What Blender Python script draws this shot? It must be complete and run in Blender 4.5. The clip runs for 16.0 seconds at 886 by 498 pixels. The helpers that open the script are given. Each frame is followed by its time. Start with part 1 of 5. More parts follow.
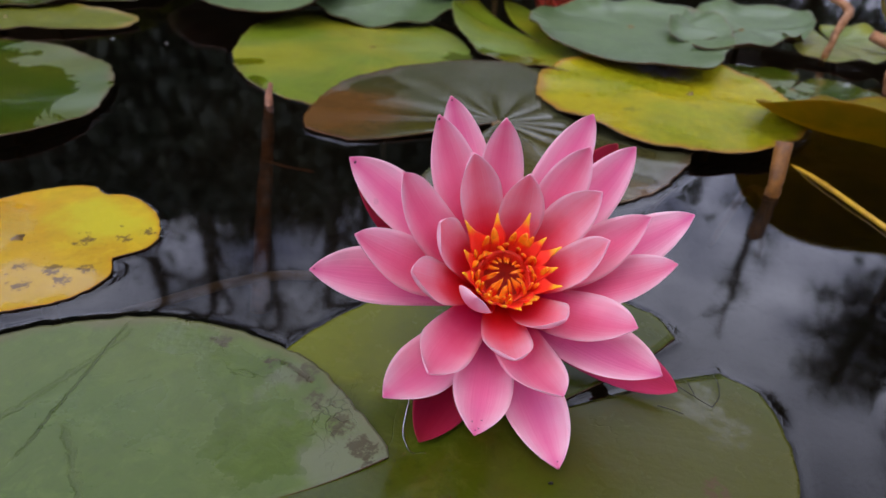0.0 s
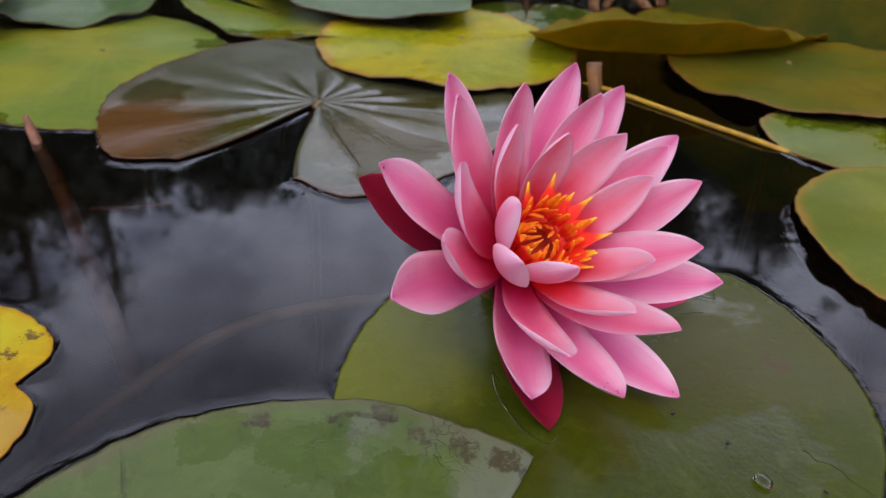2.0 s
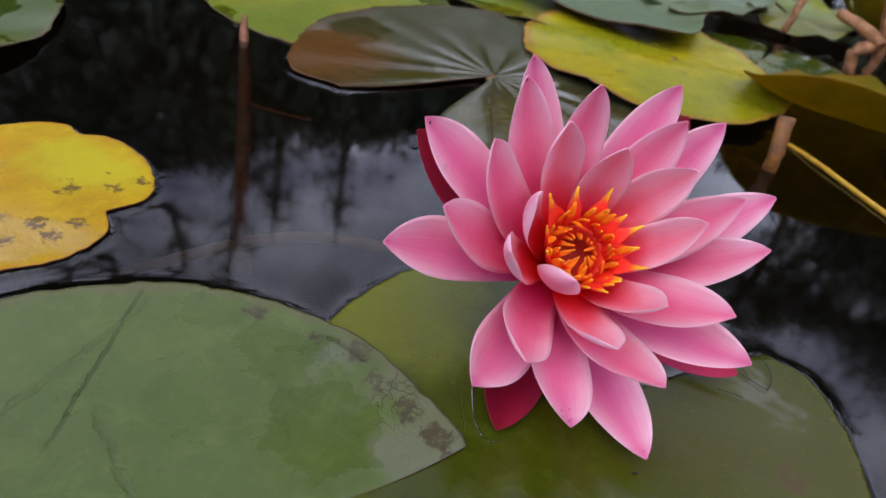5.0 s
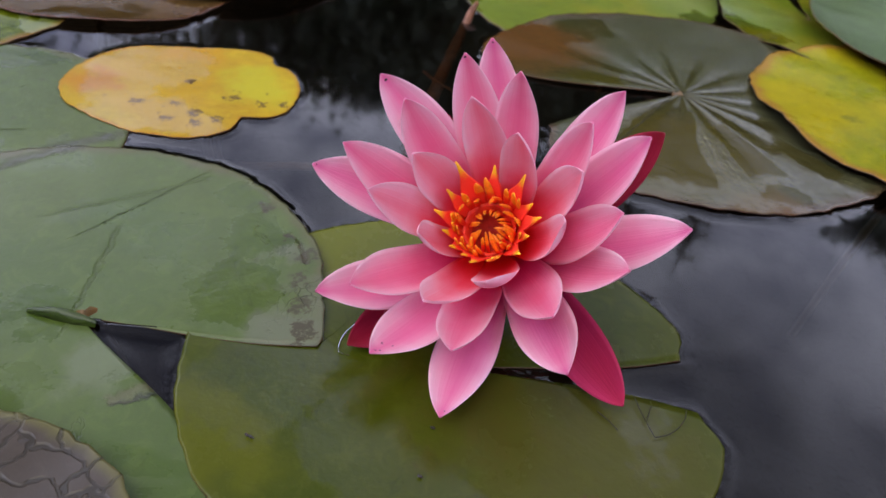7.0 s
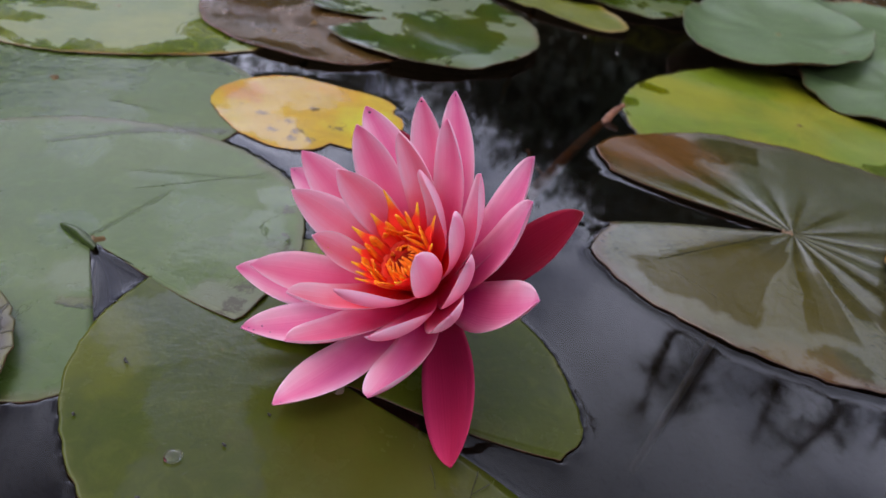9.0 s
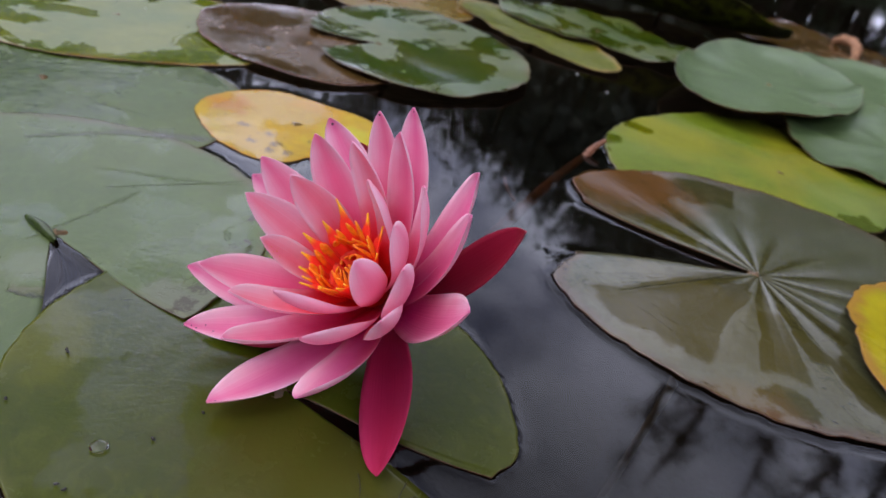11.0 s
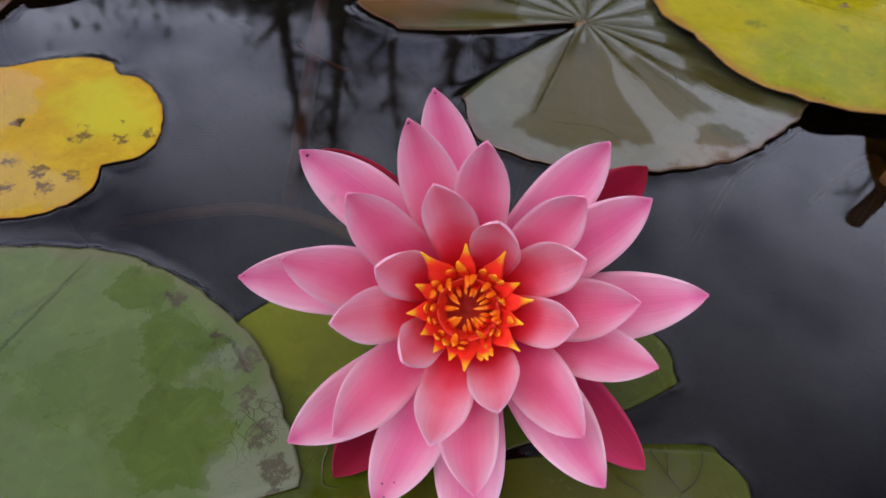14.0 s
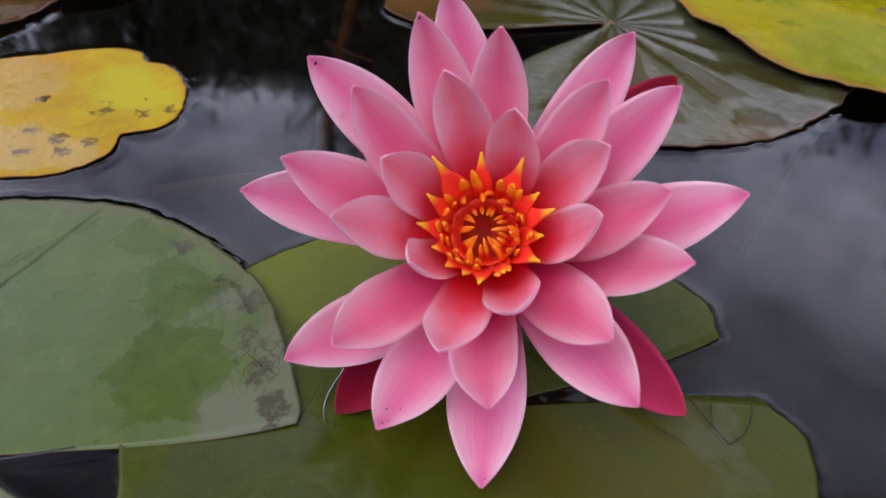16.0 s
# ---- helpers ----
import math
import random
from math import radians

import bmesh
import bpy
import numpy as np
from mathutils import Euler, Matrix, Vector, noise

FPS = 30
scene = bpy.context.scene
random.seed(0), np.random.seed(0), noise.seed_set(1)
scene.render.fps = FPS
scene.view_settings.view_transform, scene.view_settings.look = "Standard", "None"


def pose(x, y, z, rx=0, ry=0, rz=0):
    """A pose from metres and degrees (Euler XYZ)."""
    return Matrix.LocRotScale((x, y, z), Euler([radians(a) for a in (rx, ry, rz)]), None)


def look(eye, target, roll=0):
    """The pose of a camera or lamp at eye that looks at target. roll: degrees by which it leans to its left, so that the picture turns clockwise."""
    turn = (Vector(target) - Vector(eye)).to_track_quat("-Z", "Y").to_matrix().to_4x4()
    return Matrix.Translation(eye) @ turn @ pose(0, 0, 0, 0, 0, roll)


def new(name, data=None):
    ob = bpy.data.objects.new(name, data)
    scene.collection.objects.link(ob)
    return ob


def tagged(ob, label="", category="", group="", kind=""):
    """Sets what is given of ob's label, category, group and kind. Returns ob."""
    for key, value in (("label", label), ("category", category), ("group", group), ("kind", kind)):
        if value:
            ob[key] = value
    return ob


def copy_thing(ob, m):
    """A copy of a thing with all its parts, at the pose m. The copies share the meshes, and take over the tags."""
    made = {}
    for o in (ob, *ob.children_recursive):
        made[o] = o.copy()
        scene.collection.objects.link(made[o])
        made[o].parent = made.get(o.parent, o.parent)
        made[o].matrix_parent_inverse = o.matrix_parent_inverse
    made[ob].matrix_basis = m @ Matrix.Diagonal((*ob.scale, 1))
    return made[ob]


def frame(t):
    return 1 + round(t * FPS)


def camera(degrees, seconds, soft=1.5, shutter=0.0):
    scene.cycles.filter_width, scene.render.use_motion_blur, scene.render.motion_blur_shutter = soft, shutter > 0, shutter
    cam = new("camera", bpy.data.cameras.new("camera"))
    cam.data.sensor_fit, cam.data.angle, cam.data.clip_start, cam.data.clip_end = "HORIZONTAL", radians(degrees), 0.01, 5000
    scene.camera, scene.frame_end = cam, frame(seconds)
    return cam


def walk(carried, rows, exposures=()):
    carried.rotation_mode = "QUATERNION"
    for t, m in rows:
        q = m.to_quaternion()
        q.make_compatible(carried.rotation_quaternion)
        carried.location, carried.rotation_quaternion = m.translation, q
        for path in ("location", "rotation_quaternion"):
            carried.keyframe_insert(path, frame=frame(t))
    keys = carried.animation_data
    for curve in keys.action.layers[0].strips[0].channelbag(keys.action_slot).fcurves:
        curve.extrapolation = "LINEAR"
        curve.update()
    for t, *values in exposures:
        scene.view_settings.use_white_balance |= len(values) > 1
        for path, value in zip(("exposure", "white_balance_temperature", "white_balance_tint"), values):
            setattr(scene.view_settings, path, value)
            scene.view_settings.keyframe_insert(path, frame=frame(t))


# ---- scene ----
cam = camera(65.90, 16.0)
cam.data.dof.use_dof, cam.data.dof.focus_distance, cam.data.dof.aperture_fstop = True, 0.185, 20.0
PATH = [
    (0, (0.09146, 0.06563, 0.13823), (0.04603, 0.23283, 0.03832), 4.09),
    (0.5, (0.05965, 0.05757, 0.13417), (0.03642, 0.22724, 0.03086), 3.60),
    (1, (0.04081, 0.06008, 0.13485), (0.04319, 0.23118, 0.03131), 3.81),
    (1.5, (0.01498, 0.06717, 0.13555), (0.03894, 0.23678, 0.03231), 2.64),
    (2, (-0.00318, 0.07710, 0.13312), (0.03787, 0.24259, 0.02858), 1.47),
    (2.5, (-0.02381, 0.08589, 0.13515), (0.02831, 0.24765, 0.02970), 1.83),
    (3, (-0.02724, 0.10195, 0.13722), (0.03903, 0.25892, 0.03249), 0.65),
    (3.5, (-0.02346, 0.09859, 0.13364), (0.04792, 0.25400, 0.02996), 2.86),
    (4, (-0.00876, 0.08698, 0.12973), (0.03597, 0.25280, 0.02726), 7.93),
    (4.5, (0.02389, 0.08313, 0.12758), (0.03459, 0.25240, 0.02160), 10.40),
    (5, (0.04478, 0.07130, 0.13106), (0.02806, 0.23743, 0.02096), 11.24),
    (5.2, (0.05733, 0.07082, 0.13308), (0.02688, 0.23376, 0.02116), 11.74),
    (7.3, (0.16939, 0.11154, 0.14813), (0.05634, 0.22397, 0.02739), 7.49),
    (7.5, (0.17417, 0.11829, 0.14747), (0.05399, 0.22471, 0.02819), 6.90),
    (8, (0.19548, 0.14119, 0.14530), (0.05943, 0.23225, 0.03042), 7.75),
    (8.5, (0.21178, 0.15440, 0.14626), (0.06374, 0.23042, 0.03534), 7.96),
    (8.7, (0.21875, 0.16265, 0.14881), (0.06794, 0.23487, 0.03907), 8.97),
    (10.8, (0.23678, 0.19979, 0.15283), (0.07410, 0.25945, 0.05295), 17.42),
    (11, (0.23527, 0.18809, 0.14982), (0.07639, 0.25653, 0.04946), 14.22),
    (11.5, (0.21404, 0.16368, 0.14443), (0.07189, 0.26154, 0.04334), 11.88),
    (12, (0.19572, 0.13851, 0.14604), (0.07281, 0.25300, 0.03749), 8.90),
    (12.5, (0.16449, 0.12043, 0.14295), (0.06537, 0.25228, 0.02984), 7.01),
    (13, (0.14202, 0.10965, 0.14476), (0.05860, 0.24611, 0.02468), 5.18),
    (13.5, (0.12266, 0.11686, 0.15114), (0.05747, 0.24791, 0.01484), 6.58),
    (14, (0.10246, 0.13331, 0.16582), (0.04442, 0.25840, 0.02096), 7.80),
    (14.5, (0.09286, 0.14243, 0.16447), (0.04125, 0.26031, 0.01136), 9.05),
    (15, (0.09651, 0.14060, 0.15310), (0.04378, 0.26008, 0.00162), 7.86),
    (15.5, (0.11075, 0.12590, 0.13841), (0.04470, 0.25577, 0.00139), 5.73),
    (16, (0.11834, 0.12264, 0.13081), (0.04199, 0.25496, 0.00172), 4.46),
]
walk(cam, [(t, look(eye, target, roll)) for t, eye, target, roll in PATH],
     [(0, -0.05), (3, -0.10), (7.5, -0.03), (12.5, -0.04), (14, -0.14), (16, -0.14)])

# ---- world and light ----
world = bpy.data.worlds.new("overcast_sky")
scene.world = world
world.use_nodes = True
wn, wl = world.node_tree.nodes, world.node_tree.links
wn.clear()
w_out = wn.new("ShaderNodeOutputWorld")
w_bg = wn.new("ShaderNodeBackground")
w_sky = wn.new("ShaderNodeTexSky")
w_sky.sky_type, w_sky.sun_disc = "NISHITA", False
w_sky.sun_elevation, w_sky.sun_rotation = radians(64), radians(189)
w_tc = wn.new("ShaderNodeTexCoord")
w_map = wn.new("ShaderNodeMapping")
w_map.inputs["Scale"].default_value = (1.0, 1.0, 1.9)
w_map.inputs["Location"].default_value = (1.452, -0.113, 4.525)
w_noise = wn.new("ShaderNodeTexNoise")
w_noise.inputs["Scale"].default_value, w_noise.inputs["Detail"].default_value = 2.6, 7.0
w_noise.inputs["Roughness"].default_value, w_noise.inputs["Distortion"].default_value = 0.64, 0.0
w_ramp = wn.new("ShaderNodeValToRGB")
w_ramp.color_ramp.elements[0].position, w_ramp.color_ramp.elements[0].color = 0.40, (0.36, 0.385, 0.60, 1)
w_ramp.color_ramp.elements[1].position, w_ramp.color_ramp.elements[1].color = 0.61, (1.60, 1.65, 2.08, 1)
w_sep = wn.new("ShaderNodeSeparateXYZ")
w_low = wn.new("ShaderNodeMapRange")  # cloud layer brightens towards the horizon
w_low.inputs["From Min"].default_value, w_low.inputs["From Max"].default_value = 0.48, 0.77
w_low.inputs["To Min"].default_value, w_low.inputs["To Max"].default_value = 1.92, 0.60
w_side = wn.new("ShaderNodeMapRange")  # and towards the open side of the pond
w_side.inputs["From Min"].default_value, w_side.inputs["From Max"].default_value = -0.7, 0.7
w_side.inputs["To Min"].default_value, w_side.inputs["To Max"].default_value = 1.05, 0.84
w_both = wn.new("ShaderNodeMath")
w_both.operation = "MULTIPLY"
w_veil = wn.new("ShaderNodeMapRange")  # and most round the veiled sun, behind the camera
w_veil.inputs["From Min"].default_value, w_veil.inputs["From Max"].default_value = -0.75, 0.35
w_veil.inputs["To Min"].default_value, w_veil.inputs["To Max"].default_value = 2.15, 0.96
w_all = wn.new("ShaderNodeMath")
w_all.operation = "MULTIPLY"
w_bright = wn.new("ShaderNodeVectorMath")
w_bright.operation = "SCALE"
w_mix = wn.new("ShaderNodeMix")
w_mix.data_type = "RGBA"
w_mix.inputs["Factor"].default_value = 0.95
w_scale = wn.new("ShaderNodeVectorMath")
w_scale.operation = "SCALE"
w_scale.inputs["Scale"].default_value = 0.1
wl.new(w_tc.outputs["Generated"], w_map.inputs["Vector"])
wl.new(w_tc.outputs["Generated"], w_sep.inputs["Vector"])
wl.new(w_sep.outputs["Z"], w_low.inputs["Value"])
wl.new(w_map.outputs["Vector"], w_noise.inputs["Vector"])
wl.new(w_noise.outputs["Fac"], w_ramp.inputs["Fac"])
wl.new(w_ramp.outputs["Color"], w_bright.inputs[0])
wl.new(w_sep.outputs["X"], w_side.inputs["Value"])
wl.new(w_low.outputs["Result"], w_both.inputs[0])
wl.new(w_side.outputs["Result"], w_both.inputs[1])
wl.new(w_sep.outputs["Y"], w_veil.inputs["Value"])
wl.new(w_both.outputs["Value"], w_all.inputs[0])
wl.new(w_veil.outputs["Result"], w_all.inputs[1])
wl.new(w_all.outputs["Value"], w_bright.inputs["Scale"])
wl.new(w_sky.outputs["Color"], w_scale.inputs[0])
wl.new(w_scale.outputs["Vector"], w_mix.inputs["A"])
wl.new(w_bright.outputs["Vector"], w_mix.inputs["B"])
wl.new(w_mix.outputs["Result"], w_bg.inputs["Color"])
w_bg.inputs["Strength"].default_value = 1.18
wl.new(w_bg.outputs["Background"], w_out.inputs["Surface"])

sun_data = bpy.data.lights.new("sun", "SUN")
sun_data.energy, sun_data.angle, sun_data.color = 1.35, radians(34), (1.0, 0.93, 0.80)
sun = new("sun", sun_data)
sun.matrix_world = look((0, 0, 5), (0.4, 2.4, 0.0))


# ---- materials ----
def shader(name):
    m = bpy.data.materials.new(name)
    m.use_nodes = True
    nt = m.node_tree
    return m, nt, nt.nodes["Principled BSDF"]


def node(nt, kind, **inputs):
    n = nt.nodes.new(kind)
    for key, value in inputs.items():
        n.inputs[key].default_value = value
    return n


def mixed(nt, fac, a, b, blend="MIX"):
    """A colour mix; fac, a and b are sockets or values."""
    n = nt.nodes.new("ShaderNodeMix")
    n.data_type, n.blend_type = "RGBA", blend
    for key, value in (("Factor", fac), ("A", a), ("B", b)):
        if isinstance(value, bpy.types.NodeSocket):
            nt.links.new(value, n.inputs[key])
        elif key == "Factor":
            n.inputs[key].default_value = value
        else:
            n.inputs[key].default_value = (*value, 1)
    return n.outputs["Result"]


def calc(nt, op, a, b=0.0, clamp=False):
    n = nt.nodes.new("ShaderNodeMath")
    n.operation, n.use_clamp = op, clamp
    for k, value in enumerate((a, b)):
        if isinstance(value, bpy.types.NodeSocket):
            nt.links.new(value, n.inputs[k])
        else:
            n.inputs[k].default_value = value
    return n.outputs["Value"]


def ramp(nt, value, low, high):
    n = nt.nodes.new("ShaderNodeMapRange")
    n.interpolation_type = "SMOOTHSTEP"
    nt.links.new(value, n.inputs["Value"])
    n.inputs["From Min"].default_value, n.inputs["From Max"].default_value = low, high
    return n.outputs["Result"]


def noise_of(nt, scale, detail=4.0, rough=0.55, where=None, offset=0.0, distortion=0.0):
    n = node(nt, "ShaderNodeTexNoise", Scale=scale, Detail=detail, Roughness=rough, Distortion=distortion)
    if where is None:
        tc = nt.nodes.new("ShaderNodeTexCoord")
        where = tc.outputs["Object"]
    mp = nt.nodes.new("ShaderNodeMapping")
    mp.inputs["Location"].default_value = (offset, offset * 0.7, offset * 1.3)
    nt.links.new(where, mp.inputs["Vector"])
    nt.links.new(mp.outputs["Vector"], n.inputs["Vector"])
    return n.outputs["Fac"]


def bumped(nt, bsdf, height, strength, distance, normal=None):
    n = node(nt, "ShaderNodeBump", Strength=strength, Distance=distance)
    nt.links.new(height, n.inputs["Height"])
    if normal:
        nt.links.new(normal, n.inputs["Normal"])
    nt.links.new(n.outputs["Normal"], bsdf.inputs["Normal"])
    return n.outputs["Normal"]


def plain(name, colour, dark, rough=0.6, scale=60.0, bump=0.3, depth=0.001, gloss=0.5):
    """A mottled surface of two colours, with fine relief."""
    m, nt, b = shader(name)
    big, fine = noise_of(nt, scale), noise_of(nt, scale * 6, 3.0)
    nt.links.new(mixed(nt, ramp(nt, big, 0.35, 0.68), colour, dark), b.inputs["Base Color"])
    b.inputs["Roughness"].default_value = rough
    b.inputs["Specular IOR Level"].default_value = gloss
    bumped(nt, b, fine, bump, depth)
    return m


def pad_skin(name, colour, second, rim, stain, spots=0.3, rough=0.22, veins=22, seed=0.0, relief=0.5, edge=0.9, vein=0.35, wet=0.0, blots=(), crease=None, cracks=None, gloss=0.42, pools=(), bloom_sheen=(0.13, 0.165, 0.070), waxy=0.06, spokes=0, sheen=0.45, tints=(), wet_dull_spec=None, dimming=0.8, lines=(), glaze=0.07, sectors=(), patch_size=24, patch_from=0.485):
    """The upper side of a floating leaf: two greens, browned rim, stains and radial veins."""
    m, nt, b = shader(name)
    colour, second, bloom_sheen = [[c * 0.73 for c in q] for q in (colour, second, bloom_sheen)]
    uv = nt.nodes.new("ShaderNodeUVMap")
    uv.uv_map = "polar"
    sep = nt.nodes.new("ShaderNodeSeparateXYZ")
    nt.links.new(uv.outputs["UV"], sep.inputs["Vector"])
    around, out = sep.outputs["X"], sep.outputs["Y"]
    broad = noise_of(nt, 16, 4, 0.5, offset=seed)
    cloud = noise_of(nt, 42, 6, 0.62, offset=seed + 3)
    fine = noise_of(nt, 320, 4, 0.6, offset=seed + 7)
    colour_out = mixed(nt, ramp(nt, broad, 0.38, 0.64), colour, second)
    colour_out = mixed(nt, calc(nt, "MULTIPLY", ramp(nt, cloud, 0.45, 0.75), 0.45), colour_out, [c * 0.62 for c in colour])
    scuff = noise_of(nt, 120, 7, 0.7, offset=seed + 61, distortion=0.8)
    colour_out = mixed(nt, calc(nt, "MULTIPLY", ramp(nt, scuff, 0.50, 0.64), 0.38), colour_out, [min(1, c * 1.35 + 0.006) for c in colour])
    colour_out = mixed(nt, calc(nt, "MULTIPLY", ramp(nt, scuff, 0.45, 0.33), 0.38), colour_out, [c * 0.6 for c in second])
    grit = noise_of(nt, 520, 5, 0.7, offset=seed + 71)
    colour_out = mixed(nt, calc(nt, "MULTIPLY", ramp(nt, grit, 0.55, 0.72), 0.35), colour_out, [c * 0.6 for c in colour])
    # veins: straight rays, forked once half way out
    wob = calc(nt, "MULTIPLY", calc(nt, "SUBTRACT", cloud, 0.5), 0.012)
    turn = calc(nt, "ADD", around, wob)

    def rays(count, width):
        f = calc(nt, "FRACT", calc(nt, "MULTIPLY", turn, count))
        d = calc(nt, "ABSOLUTE", calc(nt, "SUBTRACT", f, 0.5))
        d = calc(nt, "MULTIPLY", d, calc(nt, "DIVIDE", out, count))
        return ramp(nt, d, width, 0.0)

    main, forked = rays(veins, 0.0022), calc(nt, "MULTIPLY", rays(veins * 2, 0.0016), ramp(nt, out, 0.35, 0.6))
    vein_mask = calc(nt, "MULTIPLY", calc(nt, "MAXIMUM", main, forked), ramp(nt, out, 1.0, 0.55))
    colour_out = mixed(nt, calc(nt, "MULTIPLY", vein_mask, vein), colour_out, [min(1, c * 1.5 + 0.02) for c in second])
    # brown rim and stains
    ragged = calc(nt, "ADD", out, calc(nt, "MULTIPLY", calc(nt, "SUBTRACT", cloud, 0.5), 0.16))
    colour_out = mixed(nt, calc(nt, "MULTIPLY", ramp(nt, ragged, edge, edge + 0.07), 0.85), colour_out, rim)
    patch = noise_of(nt, 26, 7, 0.7, offset=seed + 11, distortion=0.6)
    colour_out = mixed(nt, calc(nt, "MULTIPLY", ramp(nt, patch, 0.63, 0.7), spots), colour_out, stain)
    dots = node(nt, "ShaderNodeTexVoronoi", Scale=95.0)
    tc = nt.nodes.new("ShaderNodeTexCoord")
    nt.links.new(tc.outputs["Object"], dots.inputs["Vector"])
    dot = calc(nt, "MULTIPLY", ramp(nt, dots.outputs["Distance"], 0.16, 0.08), ramp(nt, patch, 0.5, 0.6))
    colour_out = mixed(nt, calc(nt, "MULTIPLY", dot, min(1.0, spots * 1.6)), colour_out, [c * 0.4 for c in stain])
    place = nt.nodes.new("ShaderNodeTexCoord").outputs["Object"]
    xyz = nt.nodes.new("ShaderNodeSeparateXYZ")
    nt.links.new(place, xyz.inputs["Vector"])
    ragged_small = calc(nt, "MULTIPLY", calc(nt, "SUBTRACT", noise_of(nt, 180, 6, 0.7, offset=seed + 2), 0.5), 0.02)

    def spot(x, y, r):
        dx, dy = calc(nt, "SUBTRACT", xyz.outputs["X"], x), calc(nt, "SUBTRACT", xyz.outputs["Y"], y)
        d = calc(nt, "SQRT", calc(nt, "ADD", calc(nt, "MULTIPLY", dx, dx), calc(nt, "MULTIPLY", dy, dy)))
        return ramp(nt, calc(nt, "ADD", d, ragged_small), r, r * 0.6)

    drift = calc(nt, "MULTIPLY", calc(nt, "SUBTRACT", noise_of(nt, 30, 6, 0.6, offset=seed + 51), 0.5), 0.06)
    for x, y, r, tint, share in tints:  # broad discoloured parts, and the flower's painted shade on the olive pad
        dx, dy = calc(nt, "SUBTRACT", xyz.outputs["X"], x), calc(nt, "SUBTRACT", xyz.outputs["Y"], y)
        d = calc(nt, "SQRT", calc(nt, "ADD", calc(nt, "MULTIPLY", dx, dx), calc(nt, "MULTIPLY", dy, dy)))
        colour_out = mixed(nt, calc(nt, "MULTIPLY", ramp(nt, calc(nt, "ADD", d, drift), r, r * 0.35), share), colour_out, tint)
    for x, y, r in blots:  # withered spots
        colour_out = mixed(nt, calc(nt, "MULTIPLY", calc(nt, "MULTIPLY", spot(x, y, r), ramp(nt, noise_of(nt, 260, 6, 0.72, offset=seed + 5), 0.40, 0.52)), 0.9), colour_out, stain)
    groove = None

    def stroke(x0, y0, x1, y1, width, wander):
        ln = math.hypot(x1 - x0, y1 - y0)
        off = calc(nt, "ADD", calc(nt, "MULTIPLY", xyz.outputs["X"], (y1 - y0) / ln), calc(nt, "MULTIPLY", xyz.outputs["Y"], -(x1 - x0) / ln))
        off = calc(nt, "SUBTRACT", off, (x0 * (y1 - y0) - y0 * (x1 - x0)) / ln)
        off = calc(nt, "ABSOLUTE", calc(nt, "ADD", off, calc(nt, "MULTIPLY", ragged_small, wander)))
        reach = spot((x0 + x1) / 2, (y0 + y1) / 2, ln * 0.62)
        return calc(nt, "MULTIPLY", ramp(nt, off, width, width * 0.1), reach)

    if crease:
        groove = stroke(*crease[0], *crease[1], 0.0007, 0.14)
        colour_out = mixed(nt, calc(nt, "MULTIPLY", groove, 0.6), colour_out, [c * 0.3 for c in colour])
    for x0, y0, x1, y1, width, share, tint in lines:  # folds and smears of mud
        run = stroke(x0, y0, x1, y1, width, 0.35)
        colour_out = mixed(nt, calc(nt, "MULTIPLY", run, share), colour_out, tint)
        groove = calc(nt, "MULTIPLY", run, 0.5) if groove is None else calc(nt, "MAXIMUM", groove, calc(nt, "MULTIPLY", run, 0.5))
    if cracks:
        x, y, r, size = cracks
        cell = node(nt, "ShaderNodeTexVoronoi", Scale=size)
        cell.feature = "DISTANCE_TO_EDGE"
        warp = nt.nodes.new("ShaderNodeVectorMath")
        warp.operation = "ADD"
        wn_ = node(nt, "ShaderNodeTexNoise", Scale=70.0, Detail=3.0)
        nt.links.new(place, wn_.inputs["Vector"])
        small = nt.nodes.new("ShaderNodeVectorMath")
        small.operation = "SCALE"
        small.inputs["Scale"].default_value = 0.016
        nt.links.new(wn_.outputs["Color"], small.inputs[0])
        nt.links.new(place, warp.inputs[0])
        nt.links.new(small.outputs["Vector"], warp.inputs[1])
        nt.links.new(warp.outputs["Vector"], cell.inputs["Vector"])
        lines = calc(nt, "MULTIPLY", calc(nt, "MULTIPLY", ramp(nt, cell.outputs["Distance"], 0.05, 0.012), spot(x, y, r)), ramp(nt, broad, 0.40, 0.55))
        colour_out = mixed(nt, calc(nt, "MULTIPLY", lines, 0.75), colour_out, [c * 0.35 for c in stain])
        groove = lines if groove is None else calc(nt, "MAXIMUM", groove, lines)
    fold = noise_of(nt, 17, 5, 0.6, offset=seed + 31, distortion=1.1)
    fold = calc(nt, "ABSOLUTE", calc(nt, "SUBTRACT", fold, 0.5))
    fold = calc(nt, "MULTIPLY", ramp(nt, fold, 0.007, 0.0), ramp(nt, noise_of(nt, 26, 3, 0.5, offset=seed + 41), 0.56, 0.70))
    colour_out = mixed(nt, calc(nt, "MULTIPLY", fold, 0.22), colour_out, [c * 0.35 for c in colour])
    # dry skin: pale waxy bloom plus painted sky sheen; wet skin: darker and smooth
    wet_or_dull = calc(nt, "MULTIPLY", ramp(nt, noise_of(nt, patch_size, 8, 0.62, offset=seed + 17, distortion=0.5), patch_from, patch_from + 0.03), wet)
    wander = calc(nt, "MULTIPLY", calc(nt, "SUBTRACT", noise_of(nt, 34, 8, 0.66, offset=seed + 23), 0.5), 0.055)
